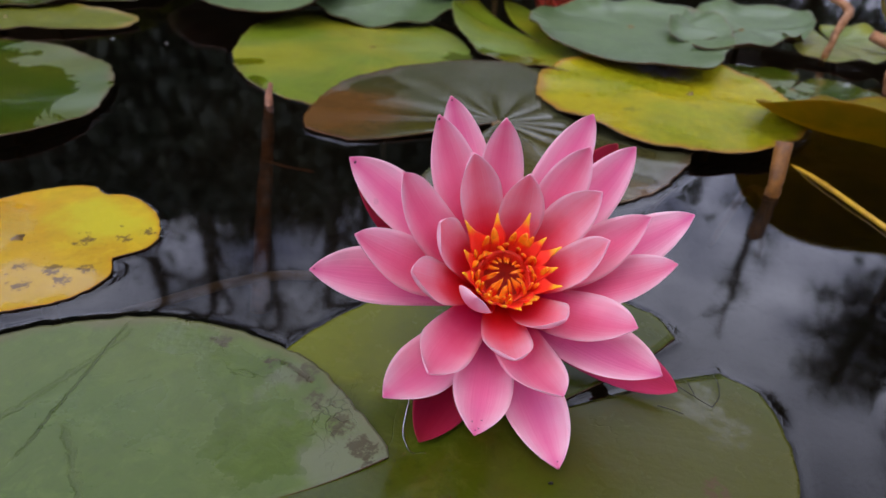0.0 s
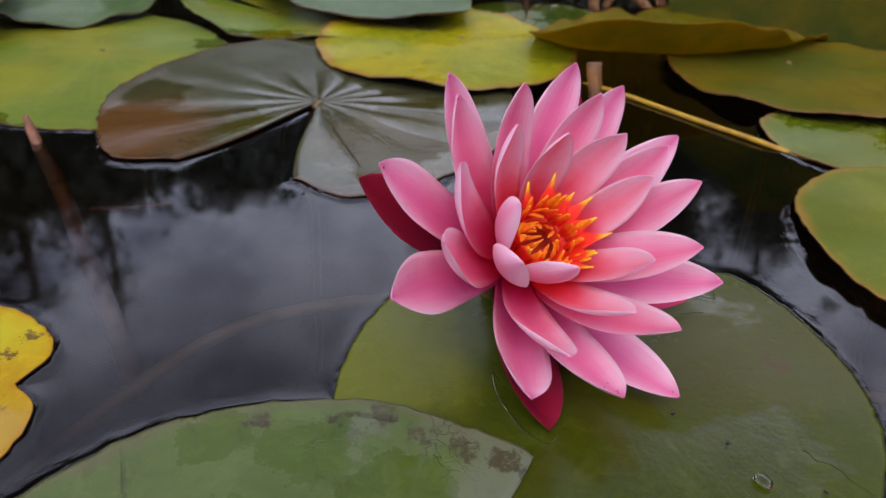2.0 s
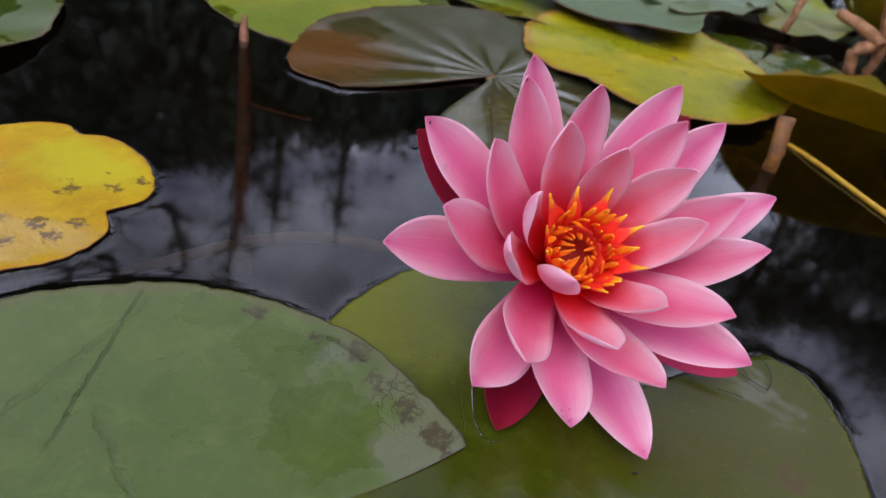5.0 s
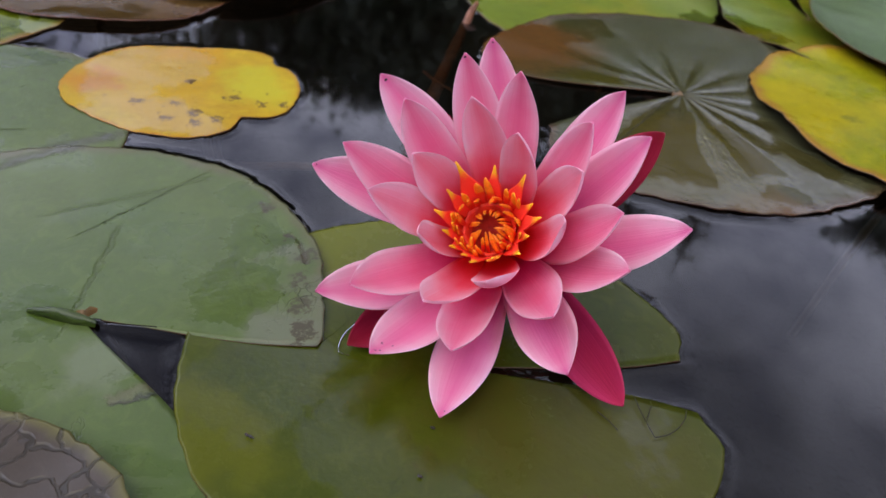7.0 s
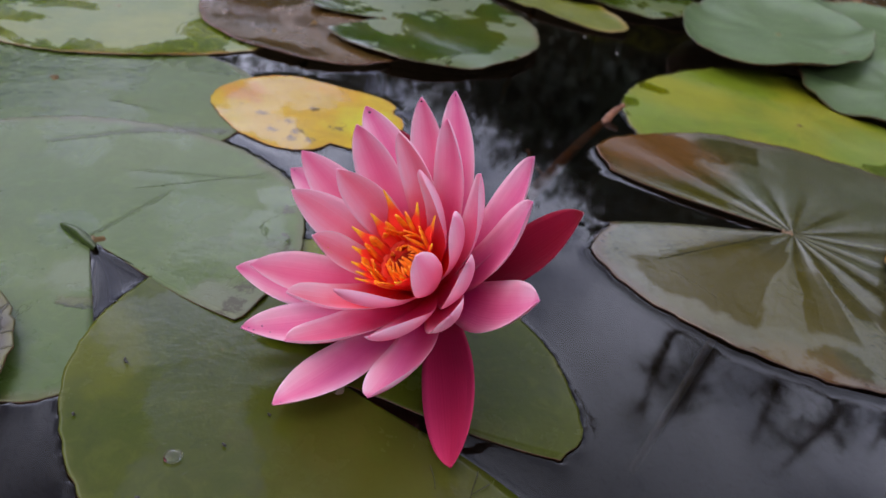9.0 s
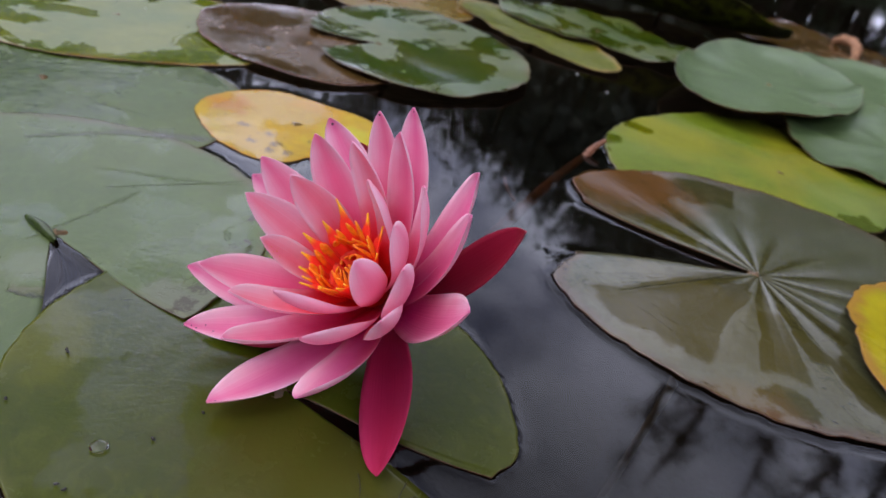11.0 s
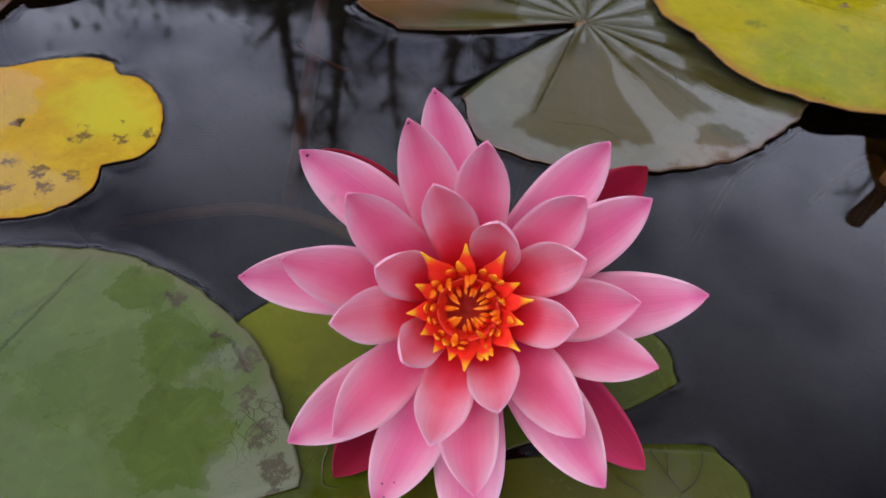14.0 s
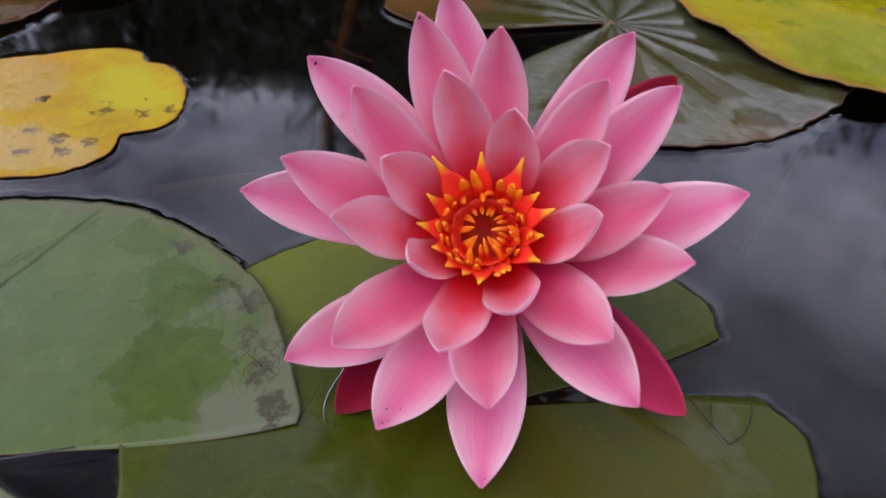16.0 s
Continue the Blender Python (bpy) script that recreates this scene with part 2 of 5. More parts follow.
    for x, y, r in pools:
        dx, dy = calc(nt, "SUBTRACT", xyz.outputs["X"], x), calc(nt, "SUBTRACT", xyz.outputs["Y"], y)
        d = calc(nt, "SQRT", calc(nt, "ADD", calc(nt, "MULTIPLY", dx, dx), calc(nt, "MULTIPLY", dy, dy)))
        wet_or_dull = calc(nt, "MAXIMUM", wet_or_dull, ramp(nt, calc(nt, "ADD", d, wander), r + 0.0015, r - 0.0035))
    # missing sky reflection on tilted pleats is painted in as darker colour
    for first, last, inner, outer in sectors:  # dull fields between two veins, in degrees and shares of the leaf
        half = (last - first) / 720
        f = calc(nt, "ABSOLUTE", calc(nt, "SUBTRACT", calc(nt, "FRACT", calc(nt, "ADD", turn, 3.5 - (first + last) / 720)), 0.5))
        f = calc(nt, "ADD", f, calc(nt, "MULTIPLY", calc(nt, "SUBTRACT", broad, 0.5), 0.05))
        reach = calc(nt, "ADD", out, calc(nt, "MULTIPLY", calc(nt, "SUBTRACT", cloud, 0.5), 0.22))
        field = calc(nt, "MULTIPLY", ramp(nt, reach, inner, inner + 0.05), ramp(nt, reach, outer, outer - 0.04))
        wet_or_dull = calc(nt, "MAXIMUM", wet_or_dull, calc(nt, "MULTIPLY", ramp(nt, f, half, half * 0.88), field))
    if spokes:  # darker rays between the pleats
        f = calc(nt, "ABSOLUTE", calc(nt, "SUBTRACT", calc(nt, "FRACT", calc(nt, "MULTIPLY", turn, spokes)), 0.5))
        f = calc(nt, "ADD", f, calc(nt, "MULTIPLY", calc(nt, "SUBTRACT", broad, 0.5), 0.9))
        reach = calc(nt, "ADD", out, calc(nt, "MULTIPLY", calc(nt, "SUBTRACT", cloud, 0.5), 0.35))
        wet_or_dull = calc(nt, "MAXIMUM", wet_or_dull, calc(nt, "MAXIMUM", calc(nt, "MULTIPLY", ramp(nt, f, 0.22, 0.08), ramp(nt, reach, 0.62, 0.15)), ramp(nt, reach, 0.10, 0.05)))
    dry = calc(nt, "SUBTRACT", 1.0, wet_or_dull)
    colour_out = mixed(nt, calc(nt, "MULTIPLY", dry, calc(nt, "ADD", waxy * 0.6, calc(nt, "MULTIPLY", cloud, waxy * 0.8))), colour_out, bloom_sheen)
    colour_out = mixed(nt, calc(nt, "MULTIPLY", wet_or_dull, 1 - dimming), colour_out, (0, 0, 0))  # wet skin and the painted dull fields are darkened
    nt.links.new(colour_out, b.inputs["Base Color"])
    r = calc(nt, "ADD", calc(nt, "SUBTRACT", rough, calc(nt, "MULTIPLY", wet_or_dull, rough - glaze)), calc(nt, "MULTIPLY", calc(nt, "MULTIPLY", calc(nt, "SUBTRACT", cloud, 0.45), 0.12), dry))
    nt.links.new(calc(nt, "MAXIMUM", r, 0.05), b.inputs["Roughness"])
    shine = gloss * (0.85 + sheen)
    wet_dull_spec = gloss * 0.85 if wet_dull_spec is None else wet_dull_spec
    nt.links.new(calc(nt, "ADD", shine, calc(nt, "MULTIPLY", wet_or_dull, wet_dull_spec - shine)), b.inputs["Specular IOR Level"])
    relief_in = calc(nt, "ADD", calc(nt, "ADD", calc(nt, "MULTIPLY", cloud, 0.6), calc(nt, "MULTIPLY", scuff, 0.16)), calc(nt, "ADD", calc(nt, "MULTIPLY", fine, 0.08), calc(nt, "MULTIPLY", vein_mask, -0.5 * vein)))
    relief_in = calc(nt, "SUBTRACT", relief_in, calc(nt, "MULTIPLY", fold, 0.18))
    if groove is not None:
        relief_in = calc(nt, "SUBTRACT", relief_in, calc(nt, "MULTIPLY", groove, 0.6))
    bumped(nt, b, relief_in, relief, 0.0012)
    return m


def petal_skin(name, deep, body, pale, tip, core, core_reach, fade=0.4, passing=0.33):
    """A petal: glowing deep colour at the foot, pale margins, a darker midline."""
    m, nt, b = shader(name)
    uv = nt.nodes.new("ShaderNodeUVMap")
    uv.uv_map = "along"
    sep = nt.nodes.new("ShaderNodeSeparateXYZ")
    nt.links.new(uv.outputs["UV"], sep.inputs["Vector"])
    across, along = sep.outputs["X"], sep.outputs["Y"]
    side = calc(nt, "ABSOLUTE", calc(nt, "MULTIPLY", calc(nt, "SUBTRACT", across, 0.5), 2.0))
    cloud = noise_of(nt, 90, 4, 0.5)
    streak_tc = nt.nodes.new("ShaderNodeMapping")
    streak_tc.inputs["Scale"].default_value = (34, 1.8, 1)
    nt.links.new(uv.outputs["UV"], streak_tc.inputs["Vector"])
    streak = node(nt, "ShaderNodeTexNoise", Scale=1.0, Detail=3.0)
    nt.links.new(streak_tc.outputs["Vector"], streak.inputs["Vector"])
    streak = streak.outputs["Fac"]
    soft = calc(nt, "MULTIPLY", calc(nt, "SUBTRACT", cloud, 0.5), 0.3)
    edge = calc(nt, "ADD", calc(nt, "MULTIPLY", calc(nt, "POWER", side, 1.6), 0.50), calc(nt, "MULTIPLY", along, 0.55))
    col = mixed(nt, ramp(nt, calc(nt, "ADD", edge, soft), 0.30, 1.0), body, pale)
    foot = calc(nt, "ADD", calc(nt, "SUBTRACT", along, calc(nt, "MULTIPLY", side, -0.10)), soft)
    col = mixed(nt, ramp(nt, foot, core_reach + fade, core_reach - 0.08), col, deep)
    col = mixed(nt, ramp(nt, along, core_reach + 0.06, core_reach - 0.24), col, core)
    line = calc(nt, "MULTIPLY", calc(nt, "MULTIPLY", ramp(nt, side, 0.45, 0.0), ramp(nt, along, 0.3, 0.85)), 0.26)
    col = mixed(nt, line, col, deep)
    col = mixed(nt, calc(nt, "MULTIPLY", ramp(nt, streak, 0.45, 0.8), 0.2), col, deep)
    col = mixed(nt, calc(nt, "MULTIPLY", ramp(nt, along, 0.90, 1.0), 0.6), col, tip)
    nt.links.new(col, b.inputs["Base Color"])
    b.inputs["Roughness"].default_value = 0.48
    b.inputs["Specular IOR Level"].default_value = 0.2
    ridge = calc(nt, "ADD", calc(nt, "MULTIPLY", streak, 0.7), calc(nt, "MULTIPLY", cloud, 0.3))
    bumped(nt, b, ridge, 0.45, 0.0006)
    tl, mx = nt.nodes.new("ShaderNodeBsdfTranslucent"), nt.nodes.new("ShaderNodeMixShader")
    mx.inputs["Fac"].default_value = passing
    nt.links.new(col, tl.inputs["Color"])
    nt.links.new(b.outputs["BSDF"], mx.inputs[1])
    nt.links.new(tl.outputs["BSDF"], mx.inputs[2])
    nt.links.new(mx.outputs["Shader"], nt.nodes["Material Output"].inputs["Surface"])
    return m


m_petal = petal_skin("pink_petal", (0.74, 0.028, 0.22), (0.89, 0.23, 0.44), (0.96, 0.65, 0.74), (0.74, 0.10, 0.31), (0.72, 0.03, 0.13), 0.20, 0.50, 0.28)
m_mid = petal_skin("middle_petal", (0.80, 0.035, 0.17), (0.92, 0.28, 0.46), (0.97, 0.70, 0.77), (0.88, 0.22, 0.43), (0.84, 0.018, 0.055), 0.27, 0.46, 0.42)
m_inner = petal_skin("inner_petal", (0.90, 0.045, 0.10), (0.95, 0.42, 0.54), (0.97, 0.76, 0.82), (0.95, 0.54, 0.68), (0.90, 0.018, 0.012), 0.38, 0.36, 0.42)
m_back = petal_skin("petal_back", (0.86, 0.16, 0.36), (0.93, 0.44, 0.60), (0.97, 0.72, 0.80), (0.93, 0.48, 0.62), (0.80, 0.12, 0.22), 0.16, 0.36)
m_sepal = petal_skin("crimson_sepal", (0.24, 0.005, 0.020), (0.31, 0.009, 0.034), (0.36, 0.016, 0.05), (0.22, 0.014, 0.02), (0.36, 0.015, 0.04), 0.2)

m_sepal_pink = petal_skin("rosy_sepal", (0.30, 0.007, 0.04), (0.40, 0.014, 0.065), (0.48, 0.028, 0.10), (0.45, 0.02, 0.07), (0.40, 0.02, 0.05), 0.2, 0.4, 0.1)


def stamen_skin(name, foot, body, end, turn):
    """A filament that turns into a yellow anther."""
    m, nt, b = shader(name)
    uv = nt.nodes.new("ShaderNodeUVMap")
    uv.uv_map = "along"
    sep = nt.nodes.new("ShaderNodeSeparateXYZ")
    nt.links.new(uv.outputs["UV"], sep.inputs["Vector"])
    cloud = noise_of(nt, 700, 3)
    s = calc(nt, "ADD", sep.outputs["Y"], calc(nt, "MULTIPLY", calc(nt, "SUBTRACT", cloud, 0.5), 0.12))
    col = mixed(nt, ramp(nt, s, 0.25, 0.80), foot, body)
    yellow = ramp(nt, s, turn, turn + 0.14)
    col = mixed(nt, yellow, col, mixed(nt, ramp(nt, cloud, 0.4, 0.7), end, [c * 0.8 for c in end]))
    nt.links.new(col, b.inputs["Base Color"])
    b.inputs["Roughness"].default_value = 0.55
    b.inputs["Subsurface Weight"].default_value = 0.3
    b.inputs["Subsurface Radius"].default_value = (0.003, 0.001, 0.0004)
    b.inputs["Subsurface Scale"].default_value = 0.5
    bumped(nt, b, cloud, 0.4, 0.0004)
    return m


m_stamen = stamen_skin("stamen", (0.88, 0.020, 0.008), (0.91, 0.035, 0.018), (0.95, 0.48, 0.014), 0.77)
m_stamen_mid = stamen_skin("middle_stamen", (0.82, 0.012, 0.005), (0.90, 0.040, 0.006), (0.95, 0.32, 0.008), 0.58)
m_stamen_inner = stamen_skin("inner_stamen", (0.74, 0.010, 0.004), (0.88, 0.050, 0.005), (0.94, 0.25, 0.007), 0.52)
m_stigma = plain("stigma", (0.82, 0.035, 0.005), (0.70, 0.020, 0.005), 0.6, 500, 0.5, 0.0005)
m_pollen = plain("pollen", (0.85, 0.50, 0.05), (0.75, 0.36, 0.02), 0.8, 900)
m_froth = plain("froth", (0.55, 0.55, 0.52), (0.42, 0.42, 0.40), 0.35, 600)
m_hollow = plain("stigma_hollow", (0.50, 0.016, 0.004), (0.34, 0.010, 0.003), 0.6, 500, 0.5, 0.0005)
m_speck = plain("speck", (0.02, 0.012, 0.012), (0.01, 0.006, 0.006), 0.5, 400)
m_stalk = plain("lily_stalk", (0.16, 0.09, 0.02), (0.10, 0.05, 0.015), 0.4, 120)
m_brown_stub = plain("brown_stub", (0.24, 0.095, 0.014), (0.12, 0.045, 0.010), 0.5, 180, 0.6)
m_red_stem = plain("red_stem", (0.24, 0.085, 0.035), (0.12, 0.040, 0.014), 0.5, 150)
m_yellow_stem = plain("yellow_stem", (0.46, 0.27, 0.012), (0.34, 0.17, 0.01), 0.4, 150)
m_pale_stem = plain("pale_stem", (0.20, 0.13, 0.07), (0.13, 0.08, 0.04), 0.5, 90)
m_dry = plain("dry_rim", (0.36, 0.17, 0.075), (0.18, 0.07, 0.022), 0.6, 160, 0.6)
m_under = plain("pad_underside", (0.115, 0.04, 0.014), (0.07, 0.028, 0.012), 0.45, 70)


def thin(m, share):
    """Lets light through a thin leaf or petal."""
    nt = m.node_tree
    b, out = nt.nodes["Principled BSDF"], nt.nodes["Material Output"]
    tl, mx = nt.nodes.new("ShaderNodeBsdfTranslucent"), nt.nodes.new("ShaderNodeMixShader")
    mx.inputs["Fac"].default_value = share
    nt.links.new(b.inputs["Base Color"].links[0].from_socket, tl.inputs["Color"])
    nt.links.new(b.outputs["BSDF"], mx.inputs[1])
    nt.links.new(tl.outputs["BSDF"], mx.inputs[2])
    nt.links.new(mx.outputs["Shader"], out.inputs["Surface"])
    return m


m_under_gold = thin(plain("golden_underside", (0.46, 0.29, 0.008), (0.32, 0.24, 0.008), 0.45, 45), 0.7)
m_under_speckled = thin(plain("speckled_underside", (0.15, 0.16, 0.012), (0.030, 0.020, 0.008), 0.5, 60, 0.4, 0.001, 0.2), 0.35)
m_lip = plain("rolled_edge", (0.034, 0.054, 0.004), (0.016, 0.030, 0.002), 0.35, 140, 0.4, 0.0006, 0.4)
m_olive_leaf = thin(plain("olive_gold_leaf", (0.085, 0.062, 0.003), (0.032, 0.042, 0.003), 0.6, 22, 0.3, 0.001, 0.05), 0.2)
m_red_flower = plain("red_flower", (0.62, 0.07, 0.03), (0.42, 0.03, 0.02), 0.5, 90)
m_mud = plain("pond_mud", (0.03, 0.022, 0.012), (0.018, 0.013, 0.008), 0.9, 9, 0.6, 0.02)
m_grass = plain("bank_grass", (0.05, 0.075, 0.02), (0.03, 0.045, 0.014), 0.9, 3, 0.6, 0.05)
m_bark = plain("bark", (0.06, 0.045, 0.032), (0.035, 0.026, 0.02), 0.9, 6, 0.8, 0.02)
m_leaf = plain("tree_leaf", (0.020, 0.032, 0.011), (0.013, 0.021, 0.007), 0.6, 2)

BROWN_STAIN = (0.07, 0.04, 0.018)
m_pad_green = pad_skin("green_pad", (0.088, 0.125, 0.018), (0.066, 0.105, 0.014), (0.08, 0.075, 0.03), BROWN_STAIN, 0.3, 0.36, 18, 1.0, 0.6, 0.94, 0.05, 0.8, [], None, None, 0.15, lines=[(-0.098, 0.150, -0.096, 0.194, 0.006, 0.7, (0.060, 0.055, 0.045)), (-0.080, 0.105, -0.098, 0.150, 0.003, 0.6, (0.055, 0.055, 0.035)), (-0.130, 0.140, -0.118, 0.165, 0.0012, 0.6, (0.035, 0.045, 0.010)), (-0.045, 0.095, -0.010, 0.128, 0.0015, 0.5, (0.035, 0.050, 0.010))])
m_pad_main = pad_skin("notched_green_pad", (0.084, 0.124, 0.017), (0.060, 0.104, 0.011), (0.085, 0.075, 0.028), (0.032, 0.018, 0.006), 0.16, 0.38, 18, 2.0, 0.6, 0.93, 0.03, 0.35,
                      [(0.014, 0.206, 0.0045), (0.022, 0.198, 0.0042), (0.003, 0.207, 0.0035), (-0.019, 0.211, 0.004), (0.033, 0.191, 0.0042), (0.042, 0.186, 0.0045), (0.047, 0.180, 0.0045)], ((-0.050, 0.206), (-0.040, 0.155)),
                      (0.036, 0.192, 0.017, 240.0), 0.20, [(-0.004, 0.198, 0.013), (0.014, 0.181, 0.015), (-0.030, 0.206, 0.008), (-0.011, 0.134, 0.007), (-0.016, 0.130, 0.006), (0.02, 0.10, 0.018)], (0.145, 0.172, 0.080), 0.17, 0, 0.8, [(0.016, 0.136, 0.016, (0.125, 0.145, 0.085), 0.6), (0.040, 0.188, 0.020, (0.120, 0.128, 0.075), 0.55), (0.026, 0.197, 0.012, (0.115, 0.112, 0.075), 0.5), (0.012, 0.206, 0.010, (0.11, 0.115, 0.075), 0.55), (0.034, 0.178, 0.012, (0.11, 0.115, 0.075), 0.5)], wet_dull_spec=0.24, dimming=0.9,
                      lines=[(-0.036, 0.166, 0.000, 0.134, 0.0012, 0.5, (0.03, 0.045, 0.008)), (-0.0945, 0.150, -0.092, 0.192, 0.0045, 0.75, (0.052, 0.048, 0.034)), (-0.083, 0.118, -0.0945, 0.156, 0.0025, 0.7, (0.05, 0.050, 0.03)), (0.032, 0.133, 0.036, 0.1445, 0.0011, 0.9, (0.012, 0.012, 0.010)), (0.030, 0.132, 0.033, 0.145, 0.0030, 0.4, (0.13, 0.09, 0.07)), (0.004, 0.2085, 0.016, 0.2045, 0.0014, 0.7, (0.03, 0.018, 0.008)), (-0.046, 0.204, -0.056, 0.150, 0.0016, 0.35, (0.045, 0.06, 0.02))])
m_pad_olive = pad_skin("olive_pad", (0.057, 0.069, 0.002), (0.043, 0.061, 0.002), (0.09, 0.09, 0.02), BROWN_STAIN, 0.22, 0.26, 20, 5.0, 0.45, 0.97, 0.03, 0.1, [(0.131, 0.205, 0.004)], None, None, 0.11,
                       [(0.050, 0.168, 0.020), (0.078, 0.174, 0.018), (0.105, 0.172, 0.016), (0.070, 0.192, 0.012), (0.126, 0.238, 0.014), (0.118, 0.250, 0.008)],
                       # dark brown by the flower: its shade put into the colour, over real browning
                       (0.10, 0.118, 0.03), 0.08, 0, 0.4, [(0.130, 0.215, 0.050, (0.062, 0.056, 0.010), 0.7), (0.100, 0.212, 0.028, (0.045, 0.042, 0.004), 0.7), (0.012, 0.236, 0.045, (0.115, 0.125, 0.004), 0.8), (0.055, 0.145, 0.020, (0.080, 0.085, 0.002), 0.6)], wet_dull_spec=0.42, dimming=0.95, glaze=0.16)
# its sectors put the facets that do not mirror the sky into the colour
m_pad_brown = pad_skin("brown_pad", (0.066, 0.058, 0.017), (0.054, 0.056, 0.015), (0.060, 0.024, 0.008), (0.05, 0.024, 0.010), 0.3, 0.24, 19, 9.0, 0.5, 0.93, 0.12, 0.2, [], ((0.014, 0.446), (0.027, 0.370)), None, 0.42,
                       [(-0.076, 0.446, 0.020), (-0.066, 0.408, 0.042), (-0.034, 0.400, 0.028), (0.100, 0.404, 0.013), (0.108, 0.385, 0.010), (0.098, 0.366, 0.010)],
                       (0.15, 0.17, 0.11), 0.20, 15, 0.95, [(-0.080, 0.425, 0.060, (0.115, 0.050, 0.012), 0.9), (0.105, 0.375, 0.030, (0.095, 0.045, 0.010), 0.8), (0.055, 0.39, 0.06, (0.068, 0.052, 0.006), 0.75), (-0.02, 0.415, 0.03, (0.056, 0.050, 0.006), 0.8)], wet_dull_spec=0.15, dimming=0.80, glaze=0.12,
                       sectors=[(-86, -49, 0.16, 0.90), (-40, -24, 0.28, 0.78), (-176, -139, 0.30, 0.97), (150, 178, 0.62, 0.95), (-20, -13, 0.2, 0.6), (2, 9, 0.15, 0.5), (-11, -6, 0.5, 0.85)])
m_pad_rust = pad_skin("rusty_pad", (0.105, 0.052, 0.010), (0.085, 0.050, 0.008), (0.085, 0.03, 0.012), (0.05, 0.024, 0.010), 0.35, 0.26, 19, 10.0, 0.45, 0.93, 0.1, 0.9, [], None, None, 0.20, (), (0.14, 0.09, 0.05), 0.15, wet_dull_spec=0.5, dimming=0.75, patch_size=14)
m_pad_yellow = pad_skin("yellow_green_pad", (0.42, 0.345, 0.004), (0.27, 0.285, 0.004), (0.28, 0.13, 0.02), (0.13, 0.13, 0.01), 0.5, 0.36, 20, 13.0, 0.8, 0.925, 0.10, 0.3, [(0.09, 0.50, 0.006), (0.13, 0.53, 0.004), (0.06, 0.56, 0.005)], ((0.075, 0.545), (0.155, 0.555)), None, 0.06)
m_pad_gold = pad_skin("golden_pad", (0.50, 0.34, 0.004), (0.44, 0.25, 0.003), (0.34, 0.12, 0.004), (0.075, 0.040, 0.012), 0.5, 0.42, 18, 17.0, 0.6, 0.955, 0.03, 0.0, [(-0.1005, 0.247, 0.0030), (-0.104, 0.2515, 0.0016), (-0.097, 0.262, 0.0016), (-0.090, 0.222, 0.004), (-0.097, 0.226, 0.003), (-0.108, 0.222, 0.003), (-0.086, 0.232, 0.003), (-0.100, 0.214, 0.003), (-0.118, 0.212, 0.004), (-0.084, 0.262, 0.003), (-0.090, 0.255, 0.0022)], None, None, 0.08,
                      [(-0.146, 0.226, 0.026), (-0.160, 0.238, 0.018), (-0.112, 0.206, 0.018), (-0.132, 0.210, 0.020), (-0.094, 0.218, 0.014), (-0.150, 0.254, 0.010), (-0.105, 0.222, 0.012)], (0.60, 0.46, 0.04), 0.03, 0, 0.5,
                      [(-0.14, 0.225, 0.045, (0.38, 0.22, 0.004), 0.6), (-0.096, 0.217, 0.026, (0.36, 0.21, 0.015), 0.7), (-0.108, 0.262, 0.026, (0.36, 0.33, 0.010), 0.8), (-0.150, 0.262, 0.020, (0.40, 0.20, 0.004), 0.7), (-0.150, 0.200, 0.018, (0.34, 0.13, 0.004), 0.8)], wet_dull_spec=0.24, dimming=0.92)
m_pad_lime = pad_skin("lime_pad", (0.155, 0.21, 0.004), (0.26, 0.245, 0.004), (0.13, 0.13, 0.014), (0.08, 0.08, 0.012), 0.3, 0.36, 24, 21.0, 0.6, 0.95, 0.14, 0.1, [], None, None, 0.12, [(-0.018, 0.588, 0.030), (-0.048, 0.592, 0.014), (0.004, 0.580, 0.012), (-0.150, 0.448, 0.014), (-0.182, 0.492, 0.010)], (0.13, 0.17, 0.11), 0.08, 0, 0.75, [(-0.17, 0.52, 0.06, (0.20, 0.20, 0.003), 0.7), (-0.06, 0.62, 0.07, (0.13, 0.19, 0.04), 0.6)], dimming=0.5)
m_pad_fresh = pad_skin("wet_lime_pad", (0.17, 0.19, 0.004), (0.10, 0.145, 0.004), (0.24, 0.11, 0.012), BROWN_STAIN, 0.3, 0.4, 22, 45.0, 0.5, 0.94, 0.08, 0.9, [], None, None, 0.24, (), (0.20, 0.22, 0.10), 0.2, 0, 1.5, patch_size=12)
m_pad_moss = pad_skin("mossy_pad", (0.052, 0.095, 0.005), (0.10, 0.12, 0.008), (0.10, 0.05, 0.014), BROWN_STAIN, 0.25, 0.34, 20, 25.0, 0.5, 0.95, 0.12, 1.0, [], None, None, 0.34, (), (0.14, 0.18, 0.10), 0.22, wet_dull_spec=0.34, dimming=0.7, patch_size=13)
m_pad_dead = pad_skin("dying_pad", (0.066, 0.046, 0.034), (0.055, 0.036, 0.024), (0.10, 0.09, 0.02), (0.04, 0.024, 0.012), 0.3, 0.34, 14, 29.0, 0.5, 0.94, 0.05, 0.1, [], None, (0.045, 0.105, 0.040, 70.0), 0.26)
m_pad_amber = pad_skin("amber_pad", (0.17, 0.125, 0.003), (0.11, 0.115, 0.003), (0.22, 0.085, 0.010), BROWN_STAIN, 0.3, 0.36, 20, 33.0, 0.5, 0.94, 0.12, 0.2, [], None, None, 0.12, (), (0.13, 0.17, 0.11), 0.06, 0, 0.75, [(0.325, 0.485, 0.070, (0.055, 0.068, 0.003), 0.85)])
